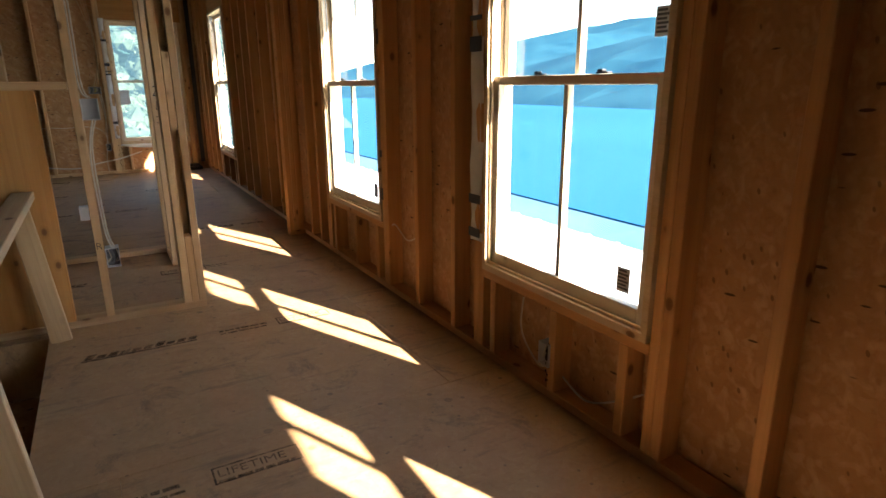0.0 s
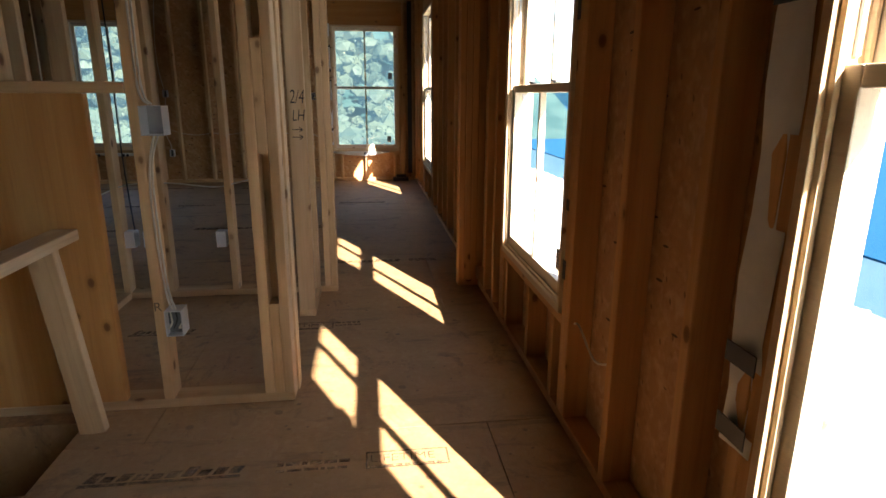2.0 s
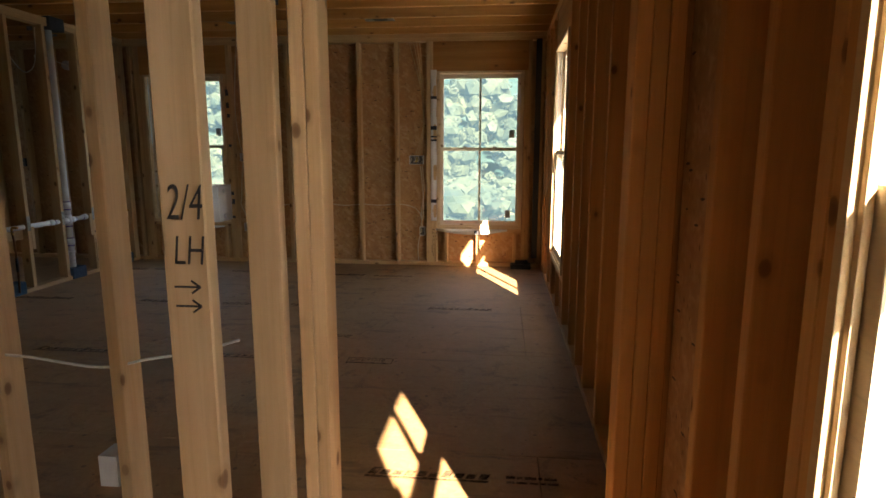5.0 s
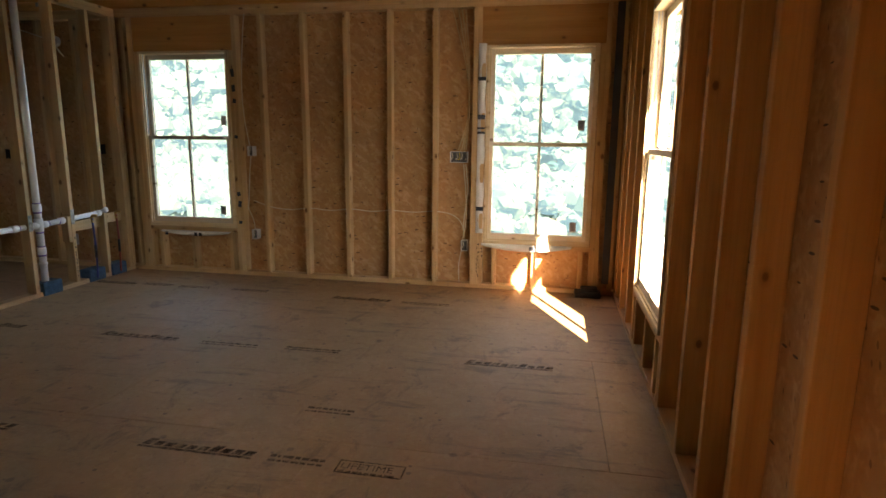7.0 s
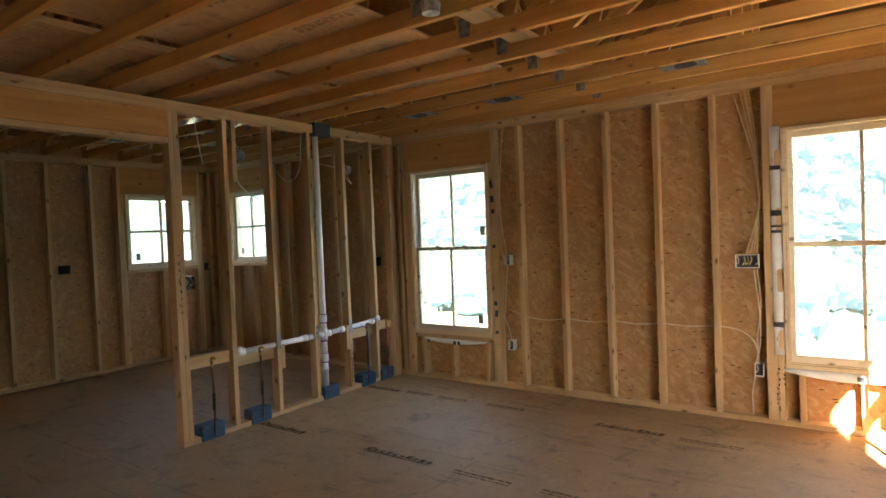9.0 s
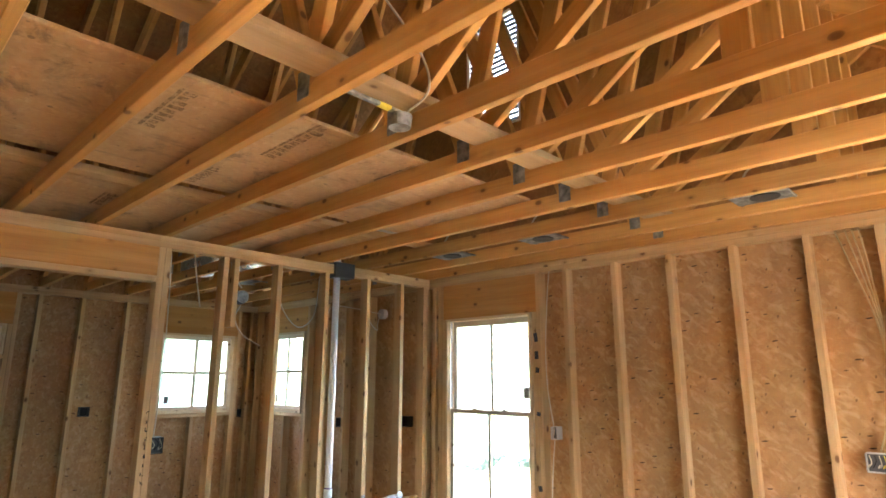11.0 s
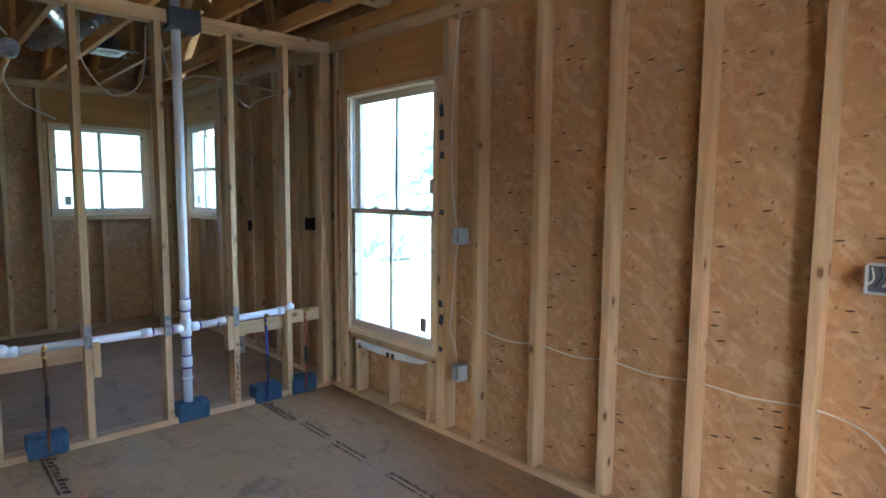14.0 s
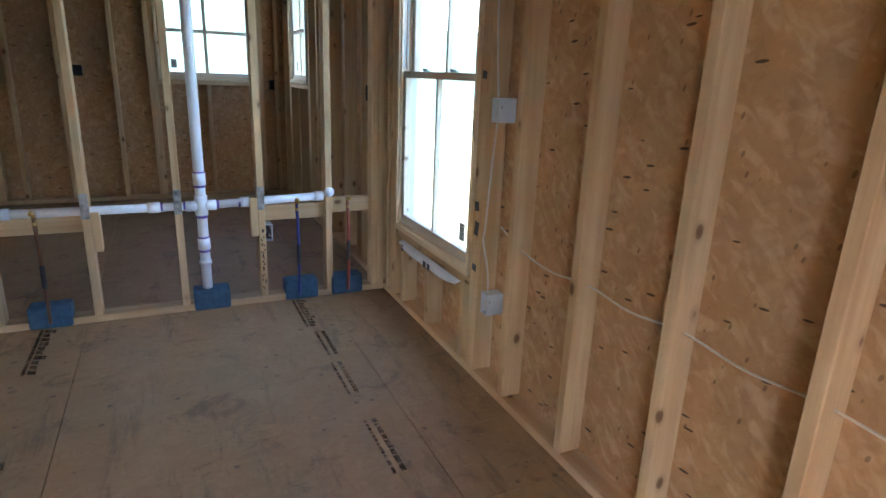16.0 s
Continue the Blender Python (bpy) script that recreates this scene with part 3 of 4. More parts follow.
bq("block", 8.08, 8.118, 0.38, 0.58, 0.02, SD)
bq("block", 8.842, 8.88, 0.40, 0.62, 0.02, SD)
for y in (8.06, 8.48, 8.90):
    bq("nail_plate", y - 0.019, y + 0.019, 0.55, 0.68, SD, SD + 0.002, M_GALV)

# ---- guard rail by the stairs ----
rail = empty("guard_rail", (-0.33, 3.3, 0))
tagged(rail, "rough temporary wooden guard rail beside the dark stairwell", "railing")
board("top_rail", rail, (-0.045, -3.6, 0.685), (0.045, 0.066, 0.723), M_STUD)
beam("post", rail, (0.055, -0.06, 0.0), (-0.02, -0.06, 0.685), 0.089, ST, M_STUD, (1, 0, 0))
beam("post", rail, (0.055, -1.6, 0.0), (-0.01, -1.6, 0.685), 0.089, ST, M_STUD, (1, 0, 0))

# ---- roof ----
RIDGE, RISE, EAVE = -2.49, 3.05, 4.0


def truss(y):
    t = empty("roof_truss", (RIDGE, y, TOP))
    tagged(t, "orange pine roof truss with steel plates", "roof truss", "roof trusses")
    e = EAVE
    board("bottom_chord", t, (-e, -ST / 2, 0.0), (e, ST / 2, SD), M_TRUSS)
    for s in (-1, 1):
        beam("top_chord", t, (s * (e + 0.3), 0, 0.09 - RISE * 0.3 / e), (0, 0, 0.09 + RISE), 0.14, ST, M_TRUSS, (0, 0, 1))
        n = s * 1.49
        for q in (0.55, 2.75):
            beam("web", t, (n, 0, SD), (s * q, 0, 0.02 + RISE * (1 - q / e)), SD, ST, M_TRUSS, (0, 0, 1))
        beam("web", t, (s * 2.62, 0, SD), (s * 2.62, 0, 0.02 + RISE * (1 - 2.62 / e)), SD, ST, M_TRUSS, (1, 0, 0))
        beam("web", t, (s * 1.49, 0, SD), (s * 1.90, 0, 0.02 + RISE * (1 - 1.90 / e)), SD, ST, M_TRUSS, (0, 0, 1))
        mesh_of("steel_plate", M_GALV, lambda bm: (add_box(bm, (n - 0.035, -0.021, 0.035), (n + 0.035, -0.0192, 0.14)), add_box(bm, (n - 0.035, 0.0192, 0.035), (n + 0.035, 0.021, 0.14))), t)
    return t


first = truss(9.26)
for i in range(1, 30):
    copy_thing(first, pose(RIDGE, 9.26 - i * 0.406, TOP))
copy_thing(first, pose(RIDGE, 9.60, TOP))

roof = empty("roof")
tagged(roof, "bare strand board roof deck above the trusses", "roof", kind="structure")
for s in (-1, 1):
    def deck(bm):
        x0, x1 = RIDGE, RIDGE + s * (EAVE + 0.44)
        z0, z1 = TOP + 0.20 + RISE, TOP + 0.20 - RISE * 0.44 / EAVE
        vs = [bm.verts.new(p) for p in ((x0, SOUTH - 0.5, z0), (x1, SOUTH - 0.5, z1), (x1, NORTH + 0.5, z1), (x0, NORTH + 0.5, z0))]
        f = bm.faces.new(vs)
        r = bmesh.ops.extrude_face_region(bm, geom=[f])
        bmesh.ops.translate(bm, verts=[v for v in r["geom"] if isinstance(v, bmesh.types.BMVert)], vec=(0, 0, 0.02))
        bmesh.ops.recalc_face_normals(bm, faces=bm.faces[:])
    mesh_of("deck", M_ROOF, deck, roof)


def gable(name, y, vent):
    """The gable's strand board; vent: the square hole (x0, x1, z0, z1) of its louvre."""
    def build(bm):
        def quad(*pts):
            bm.faces.new([bm.verts.new((x, y, z)) for x, z in pts])
        xl, xr, zt = RIDGE - EAVE - 0.1, RIDGE + EAVE + 0.1, TOP + 0.2 + RISE
        edge = lambda x: zt - (abs(x - RIDGE)) * (zt - TOP) / (EAVE + 0.1)
        if not vent:
            quad((xl, TOP), (xr, TOP), (RIDGE, zt))
        else:
            x0, x1, z0, z1 = vent
            quad((xl, TOP), (x0, TOP), (x0, edge(x0)))
            quad((x1, TOP), (xr, TOP), (x1, edge(x1)))
            quad((x0, TOP), (x1, TOP), (x1, z0), (x0, z0))
            quad((x0, z1), (x1, z1), (x1, edge(x1)), (RIDGE, zt), (x0, edge(x0)))
        r = bmesh.ops.extrude_face_region(bm, geom=bm.faces[:])
        bmesh.ops.translate(bm, verts=[v for v in r["geom"] if isinstance(v, bmesh.types.BMVert)], vec=(0, 0.012, 0))
        bmesh.ops.recalc_face_normals(bm, faces=bm.faces[:])
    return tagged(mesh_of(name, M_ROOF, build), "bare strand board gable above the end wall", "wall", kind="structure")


# Slats much darker than the vent's frame.
M_VENT = plain_mat("dark_grey_louvre", (0.05, 0.05, 0.055), 0.7)
VENT = (-2.84, -2.21, 3.79, 4.95)
gable("gable_north", NORTH + SD + 0.014, VENT)
gable("gable_south", SOUTH - SD - 0.026, None)
vent = empty("gable_vent", ((VENT[0] + VENT[1]) / 2, NORTH + SD + 0.02, VENT[2]))
tagged(vent, "white louvred gable vent letting in daylight", "vent")
vw, vh = (VENT[1] - VENT[0]) / 2, VENT[3] - VENT[2]
for lo, hi in (((-vw, 0, 0), (-vw + 0.03, 0.05, vh)), ((vw - 0.03, 0, 0), (vw, 0.05, vh)), ((-vw + 0.03, 0, 0), (vw - 0.03, 0.05, 0.03)), ((-vw + 0.03, 0, vh - 0.03), (vw - 0.03, 0.05, vh))):
    board("frame", vent, lo, hi, M_VINYL)
for i in range(21):
    s = board("slat", vent, (-vw + 0.031, -0.016, -0.003), (vw - 0.031, 0.016, 0.003), M_VENT)
    s.matrix_basis = pose(0, 0.025, 0.055 + i * 0.0525, -35) @ s.matrix_basis

# ---- attic boards and brace ----
attic = empty("attic_deck", (0, 0, TOP + SD))
tagged(attic, "loose tan floor panels laid over the trusses", "attic floor", kind="structure")
for y0, y1 in ((6.012, 7.228), (7.232, 8.45)):
    board("panel", attic, (-2.345, y0, 0.001), (-1.24, y1, 0.019), M_SHEET)
for y0, y1 in ((4.8, 6.008), (6.012, 7.228), (7.232, 8.45)):
    board("panel", attic, (-3.75, y0, 0.001), (-2.612, y1, 0.019), M_SHEET)
brace = board("lateral_brace", None, (-0.94, 3.0, TOP + SD + 0.001), (-0.80, NORTH, TOP + SD + 0.039), M_STUD)
second = board("lateral_brace", None, (-2.602, 4.8, TOP + SD + 0.001), (-2.513, NORTH, TOP + SD + 0.039), M_STUD)
tagged(second, "pale lateral brace plank between loose attic panels", "brace")
tagged(brace, "pale lateral brace plank laid across the trusses", "brace")

# ---- outside ----
def ground_mat(name, a, b, scale=0.25):
    k = Nodes(name, 0.9, spec=0.02)
    v = k.noise(k.coords(own=False), scale, 8.0, 0.6)
    k.colour(k.ramp(v, [(0.35, a), (0.65, b)]))
    return k.mat


def glow_leaf_mat(name, a, b):
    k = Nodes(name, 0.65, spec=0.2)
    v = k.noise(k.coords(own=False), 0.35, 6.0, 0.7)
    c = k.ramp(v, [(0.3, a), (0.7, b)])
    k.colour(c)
    # Pale blue emission stands in for haze in front of the leaves.
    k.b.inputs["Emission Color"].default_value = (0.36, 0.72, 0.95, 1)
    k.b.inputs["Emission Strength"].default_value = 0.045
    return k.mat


M_GROUND = ground_mat("pale_gravel", (0.045, 0.09, 0.12), (0.065, 0.115, 0.145))
M_GRASS = ground_mat("dry_grass", (0.12, 0.15, 0.11), (0.20, 0.22, 0.16))
M_WATER = ground_mat("lake_water", (0.012, 0.062, 0.125), (0.017, 0.075, 0.15), 0.02)
# Distance haze is put into the hills' blue colour and a faint emission.
M_HILL = ground_mat("woods_haze_glow", (0.006, 0.028, 0.046), (0.015, 0.050, 0.068), 0.06)
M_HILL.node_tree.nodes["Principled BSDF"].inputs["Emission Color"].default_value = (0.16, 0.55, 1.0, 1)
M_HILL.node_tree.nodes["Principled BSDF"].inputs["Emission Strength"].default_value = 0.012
# The nearer ridges get a paler haze, again as emission.
M_WOODS = ground_mat("green_woods_haze_glow", (0.018, 0.042, 0.040), (0.040, 0.070, 0.062), 0.25)
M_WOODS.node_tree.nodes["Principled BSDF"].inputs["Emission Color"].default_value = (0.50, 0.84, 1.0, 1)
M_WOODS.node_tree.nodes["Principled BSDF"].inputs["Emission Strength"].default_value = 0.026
M_METALROOF = plain_mat("pale_metal_roof", (0.62, 0.62, 0.60), 0.5, 0, 0.05, 2.0)
M_GLOWLEAF = glow_leaf_mat("leaves", (0.010, 0.022, 0.017), (0.054, 0.062, 0.032))

ground = mesh_of("ground", M_GROUND, lambda bm: bmesh.ops.create_grid(bm, x_segments=8, y_segments=8, size=900, matrix=Matrix.Translation((0, 0, -3.2))))
tagged(ground, "pale gravel and grass ground around the house", "ground", kind="structure")
lawn = mesh_of("lawn", M_GRASS, lambda bm: add_box(bm, (-60, 11.5, -3.2), (5, 60, -3.15)))
tagged(lawn, "rough grass behind the house", "ground", kind="structure")
water = mesh_of("water", M_WATER, lambda bm: add_box(bm, (14.6, -300, -3.2), (110, 300, -3.14)))
tagged(water, "blue lake water beyond the shore", "water", kind="structure")


def ridge(name, x0, y0, x1, y1, height, depth, mat, label):
    """A far wooded ridge with an uneven crest."""
    def build(bm):
        n, rows = 90, 8
        a, d = Vector((x0, y0, 0)), Vector((x1 - x0, y1 - y0, 0))
        side = Vector((-d.y, d.x, 0)).normalized()
        grid = []
        for r in range(rows + 1):
            line = []
            for i in range(n + 1):
                p = a + d * (i / n) + side * (-depth * r / rows)
                crest = height * (0.75 + 0.5 * noise.noise((p.x * 0.012, p.y * 0.012, 1.0)))
                p.z = -3.3 + crest * (r / rows) ** 0.8 + (1.6 * noise.noise((p.x * 0.11, p.y * 0.11, r * 1.3)) if r else 0)
                line.append(bm.verts.new(p))
            grid.append(line)
        for ra, rb in zip(grid, grid[1:]):
            for i in range(n):
                bm.faces.new((ra[i], ra[i + 1], rb[i + 1], rb[i]))
        bmesh.ops.recalc_face_normals(bm, faces=bm.faces[:])
    return tagged(mesh_of(name, mat, build), label, "hills", kind="structure")


ridge("backdrop", 85, 330, 85, -330, 50, -220, M_HILL, "wooded hills across the lake, blue haze put in as colour and glow")
ridge("backdrop_north", -170, 60, 24, 60, 40, -110, M_WOODS, "wooded hillside behind the house, haze put in as glow")
ridge("backdrop_west", -120, -160, -120, 160, 26, -60, M_WOODS, "wooded hills to the west, haze put in as glow")

# porch roof below the windows
porch = empty("porch_roof", (EAST + 0.13, 0, 0))
tagged(porch, "pale sunlit metal porch roof below the windows", "roof")
for i in range(44):
    y = -4.5 + i * 0.4

    def pan(bm):
        vs = [bm.verts.new(p) for p in ((0, y, 0.12), (2.7, y, -0.30), (2.7, y + 0.397, -0.30), (0, y + 0.397, 0.12))]
        f = bm.faces.new(vs)
        r = bmesh.ops.extrude_face_region(bm, geom=[f])
        bmesh.ops.translate(bm, verts=[v for v in r["geom"] if isinstance(v, bmesh.types.BMVert)], vec=(0, 0, -0.02))
        bmesh.ops.recalc_face_normals(bm, faces=bm.faces[:])
    mesh_of("roof_pan", M_METALROOF, pan, porch)
    beam("seam", porch, (0, y, 0.127), (2.7, y, -0.293), 0.02, 0.02, M_METALROOF)


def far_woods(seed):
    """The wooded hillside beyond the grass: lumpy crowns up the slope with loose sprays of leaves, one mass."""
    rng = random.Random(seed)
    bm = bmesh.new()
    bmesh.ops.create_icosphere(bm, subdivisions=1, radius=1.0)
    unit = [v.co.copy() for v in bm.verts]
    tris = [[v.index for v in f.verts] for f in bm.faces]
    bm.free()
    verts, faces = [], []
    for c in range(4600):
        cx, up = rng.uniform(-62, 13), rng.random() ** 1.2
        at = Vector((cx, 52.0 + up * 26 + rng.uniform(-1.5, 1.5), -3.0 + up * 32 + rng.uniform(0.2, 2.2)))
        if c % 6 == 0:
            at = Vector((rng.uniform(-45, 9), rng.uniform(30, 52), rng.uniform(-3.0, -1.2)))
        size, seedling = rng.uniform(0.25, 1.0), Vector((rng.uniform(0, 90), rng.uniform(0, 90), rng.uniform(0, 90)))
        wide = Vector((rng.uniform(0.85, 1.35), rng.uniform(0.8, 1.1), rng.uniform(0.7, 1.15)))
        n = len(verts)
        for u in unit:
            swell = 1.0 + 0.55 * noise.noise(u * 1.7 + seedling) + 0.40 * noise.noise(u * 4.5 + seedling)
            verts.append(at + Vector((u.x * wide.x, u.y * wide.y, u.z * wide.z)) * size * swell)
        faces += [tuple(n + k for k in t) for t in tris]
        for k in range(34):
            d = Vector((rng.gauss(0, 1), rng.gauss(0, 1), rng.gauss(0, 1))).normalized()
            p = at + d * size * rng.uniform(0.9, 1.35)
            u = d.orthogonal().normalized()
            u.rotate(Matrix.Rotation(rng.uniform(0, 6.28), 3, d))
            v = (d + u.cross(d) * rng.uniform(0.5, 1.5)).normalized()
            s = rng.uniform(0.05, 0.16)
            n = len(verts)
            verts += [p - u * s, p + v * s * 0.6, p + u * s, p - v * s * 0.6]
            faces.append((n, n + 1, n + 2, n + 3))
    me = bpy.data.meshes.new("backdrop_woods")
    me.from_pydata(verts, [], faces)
    me.materials.append(M_GLOWLEAF)
    return tagged(new("backdrop_woods", me), "sunlit woods on the far hillside, haze added as pale blue glow", "woods", kind="stuff")


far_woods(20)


# ---- plumbing in the bath partition ----
PX = -3.215 - SD / 2
drain = empty("drain_pipe", (PX, 8.595, 0.0))
tagged(drain, "white plastic drain pipe with purple primer at its joints", "pipe")


def pipe(name, pts, r, mat, parent):
    return tube(name, pts, r, mat, parent, 16, False)


PZ = 0.582     # the branches' height
pipe("stack", [(0, 0, 0.02), (0, 0, 2.60)], 0.027, M_PVC, drain)
pipe("tee", [(0, 0, PZ - 0.05), (0, 0, PZ + 0.055)], 0.033, M_PVC, drain)
pipe("branch", [(0, -0.90, PZ + 0.004), (0, 0, PZ)], 0.0225, M_PVC, drain)
pipe("branch", [(0, 0, PZ), (0, 0.66, PZ + 0.024)], 0.0225, M_PVC, drain)
for y0, y1, z in ((-0.26, -0.20, PZ + 0.002), (-0.075, -0.02, PZ), (0.02, 0.075, PZ + 0.001), (0.20, 0.25, PZ + 0.008), (-0.90, -0.85, PZ + 0.004), (0.61, 0.66, PZ + 0.023)):
    pipe("coupling", [(0, y0, z), (0, y1, z)], 0.0285, M_PVC, drain)
for z0, z1 in ((PZ + 0.115, PZ + 0.175), (0.34, 0.40), (0.255, 0.275)):
    pipe("coupling", [(0, 0, z0), (0, 0, z1)], 0.0325, M_PVC, drain)
for z0, z1 in ((PZ + 0.10, PZ + 0.112), (PZ + 0.178, PZ + 0.186), (PZ - 0.066, PZ - 0.052), (0.325, 0.337), (0.403, 0.412)):
    pipe("primer_ring", [(0, 0, z0), (0, 0, z1)], 0.0285, M_PRIMER, drain)
for y0, y1 in ((-0.197, -0.186), (-0.088, -0.078), (0.078, 0.09), (0.19, 0.199)):
    pipe("primer_ring", [(0, y0, PZ + 0.003), (0, y1, PZ + 0.003)], 0.024, M_PRIMER, drain)
for y, z in ((-0.90, PZ + 0.004), (0.67, PZ + 0.024)):
    tube("elbow", [(0, y, z), (0.004, y - 0.012 if y < 0 else y + 0.012, z + 0.004), (0.03, y - 0.018 if y < 0 else y + 0.018, z + 0.022), (0.05, y - 0.018 if y < 0 else y + 0.018, z + 0.03)], 0.027, M_PVC, drain, 14)


def pad(y, z=0.0, h=0.115, wide=0.19):
    """A dark blue fire-stop pad wrapped over the bottom plate."""
    p = mesh_of("firestop_pad", M_BLUEPAD, lambda bm: add_box(bm, (-0.055, -wide / 2, 0), (0.062, wide / 2, h), 0.014))
    p.matrix_basis = pose(-3.22 - SD / 2, y, z)
    return tagged(p, "dark blue firestop pad wrapped over the bottom plate", "firestop pad", "firestop pads")


for y in (7.42, 7.85, 8.615, 9.11, 9.385):
    pad(y)
blackbox = mesh_of("vent_boot", plain_mat("dark_grey_rubber", (0.06, 0.065, 0.075), 0.7), lambda bm: add_box(bm, (-0.06, -0.095, -0.06), (0.066, 0.095, 0.062), 0.008))
blackbox.matrix_basis = pose(PX, 8.63, 2.425)
tagged(blackbox, "dark grey boot round the vent pipe on the plate", "vent boot")
for y, mat, low in ((7.42, M_COPPER, 0.1), (7.85, M_COPPER, 0.1), (9.09, M_BLUEPIPE, 0.1), (9.385, M_REDPIPE, 0.1)):
    w = tube("water_pipe", [(0, 0, 0.03), (0.005, 0.004, 0.3), (0, 0, 0.58)], 0.009, mat)
    w.matrix_basis = pose(-3.195, y, 0)
    tagged(w, {"red_pex": "red", "blue_pex": "blue"}.get(mat.name, "dull copper") + " water pipe stubbed up out of the floor", "pipe", "water pipes")
    tube("brass_stub", [(0, 0, 0.54), (0, 0, 0.60), (0.05, 0, 0.605)], 0.011, plain_mat("brass", (0.55, 0.33, 0.10), 0.35, 0.9), w, 8)
    pipe("tape_band", [(0.003, 0.002, 0.22), (0.004, 0.003, 0.34)], 0.0115, M_BLACK, w)


# ---- electrical boxes and cables ----
def box_shell(bm, w, h, d):
    """An open-fronted box; its back at y = d, front at y = 0."""
    t = 0.003
    add_box(bm, (-w / 2, 0, -h / 2), (-w / 2 + t, d, h / 2))
    add_box(bm, (w / 2 - t, 0, -h / 2), (w / 2, d, h / 2))
    add_box(bm, (-w / 2 + t, 0, -h / 2), (w / 2 - t, d, -h / 2 + t))
    add_box(bm, (-w / 2 + t, 0, h / 2 - t), (w / 2 - t, d, h / 2))
    add_box(bm, (-w / 2 + t, d - t, -h / 2 + t), (w / 2 - t, d, h / 2 - t))


def outlet_box(at, turn, w=0.056, h=0.095, d=0.075, label="pale plastic outlet box nailed to a stud", mat=None, wires=True):
    b = empty("outlet_box", at, turn)
    tagged(b, label, "outlet box", "outlet boxes")
    mesh_of("shell", mat or M_BOX, lambda bm: box_shell(bm, w, h, d), b)
    for s in (-1, 1):
        mesh_of("nail_tab", mat or M_BOX, lambda bm: add_box(bm, (-w / 2 - 0.006, 0.02, s * h * 0.3), (-w / 2, 0.05, s * h * 0.42), 0.001), b)
    if wires:
        # An added dark sheet imitates the shade within the open box.
        mesh_of("inside", M_PRINT_SHADE, lambda bm: add_box(bm, (-w / 2 + 0.004, d * 0.45, -h / 2 + 0.004), (w / 2 - 0.004, d * 0.48, h / 2 - 0.004)), b)
        for i in range(int(w / 0.02)):
            x = -w / 2 + 0.012 + i * (w - 0.024) / max(1, int(w / 0.02) - 1)
            tube("wire", [(x, d * 0.45, h / 2 - 0.012), (x + 0.01, 0.012, 0.012 * math.sin(i * 2)), (x - 0.008, 0.02, -h * 0.25), (x, d * 0.4, -h * 0.1)], 0.0028, (M_CABLE, M_BLACK, M_CABLE, M_YELLOW)[i % 4], b, 6)
    return b


outlet_box((-1.895, NORTH - 0.03, 1.185), 0, w=0.052, h=0.09)
outlet_box((-1.89, NORTH - 0.03, 0.405), 0, w=0.052, h=0.09)
outlet_box((0.055, NORTH - 0.012, 1.16), 0, w=0.15, label="wide plastic switch box full of loose wires")
outlet_box((0.115, NORTH - 0.012, 0.38), 0)
outlet_box((0.003, 3.365, 1.095), 0, w=0.075, h=0.10, label="pale plastic switch box on a closet stud", wires=False)
outlet_box((-0.002, 3.365, 0.352), 0, w=0.062, h=0.10)
for bx, bz in ((-0.66, 0.355), (-0.555, 0.355), (-0.145, 0.345), (0.215, 1.13)):
    outlet_box((bx, 4.812, bz), 180, wires=False)
outlet_box((-3.235, 8.93, 0.41), 90, w=0.06)
outlet_box((EAST - 0.01, 1.63, 0.18), -90, w=0.06)
for at, turn in (((WEST - 0.0, 7.76, 1.22), 90), ((-4.56, NORTH, 1.12), 0), ((-3.55, NORTH, 1.18), 0), ((WEST, 9.52, 1.14), 90)):
    outlet_box(at, turn, mat=M_BLACK, w=0.09, label="black plastic outlet box on a bath wall stud", wires=False)
outlet_box((-3.222, 7.30, 1.17), 90, mat=M_BLACK, w=0.07, label="black plastic switch box on the door post", wires=True)
jb2 = mesh_of("junction_box", M_BOX, lambda bm: bmesh.ops.create_cone(bm, cap_ends=True, segments=20, radius1=0.05, radius2=0.05, depth=0.05, matrix=pose(0, 0, 0, 90)), None, False)
jb2.matrix_basis = pose(-3.91, NORTH + 0.02, 2.20)
tagged(jb2, "round pale lamp box high on a bath stud", "junction box")


round_box = mesh_of("junction_box", M_GALV, lambda bm: bmesh.ops.create_cone(bm, cap_ends=True, segments=20, radius1=0.05, radius2=0.046, depth=0.06, matrix=pose(0, 0, 0, 0, 90)), None, False)
round_box.matrix_basis = pose(-3.265, 7.785, 2.13)
tagged(round_box, "round grey lamp box nailed beside a short board", "junction box")


def cable(pts, label="white electrical cable stapled along the framing", mat=None, r=0.0042):
    c = tube("cable", [Vector(p) - Vector(pts[0]) for p in pts], r, mat or M_CABLE, None, 7)
    c.matrix_basis = Matrix.Translation(pts[0])
    return tagged(c, label, "cable", "cables in the framing")


NY = NORTH - 0.008
NB = NORTH + 0.045
cable([(-1.92, NB, 0.72), (-1.745, NB, 0.665), (-1.55, NB, 0.645), (-1.355, NB, 0.665), (-1.15, NB, 0.65), (-0.955, NB, 0.67), (-0.76, NB, 0.655), (-0.565, NB, 0.67), (-0.36, NB, 0.66), (-0.16, NB, 0.675), (0.0, NB - 0.02, 0.65), (0.09, NY, 0.58), (0.12, NY, 0.44)], r=0.0036)
cable([(-1.90, NY, 2.39), (-1.925, NY, 2.2), (-1.955, NY, 1.8), (-1.945, NY - 0.004, 1.5), (-1.90, NY - 0.01, 1.235)])
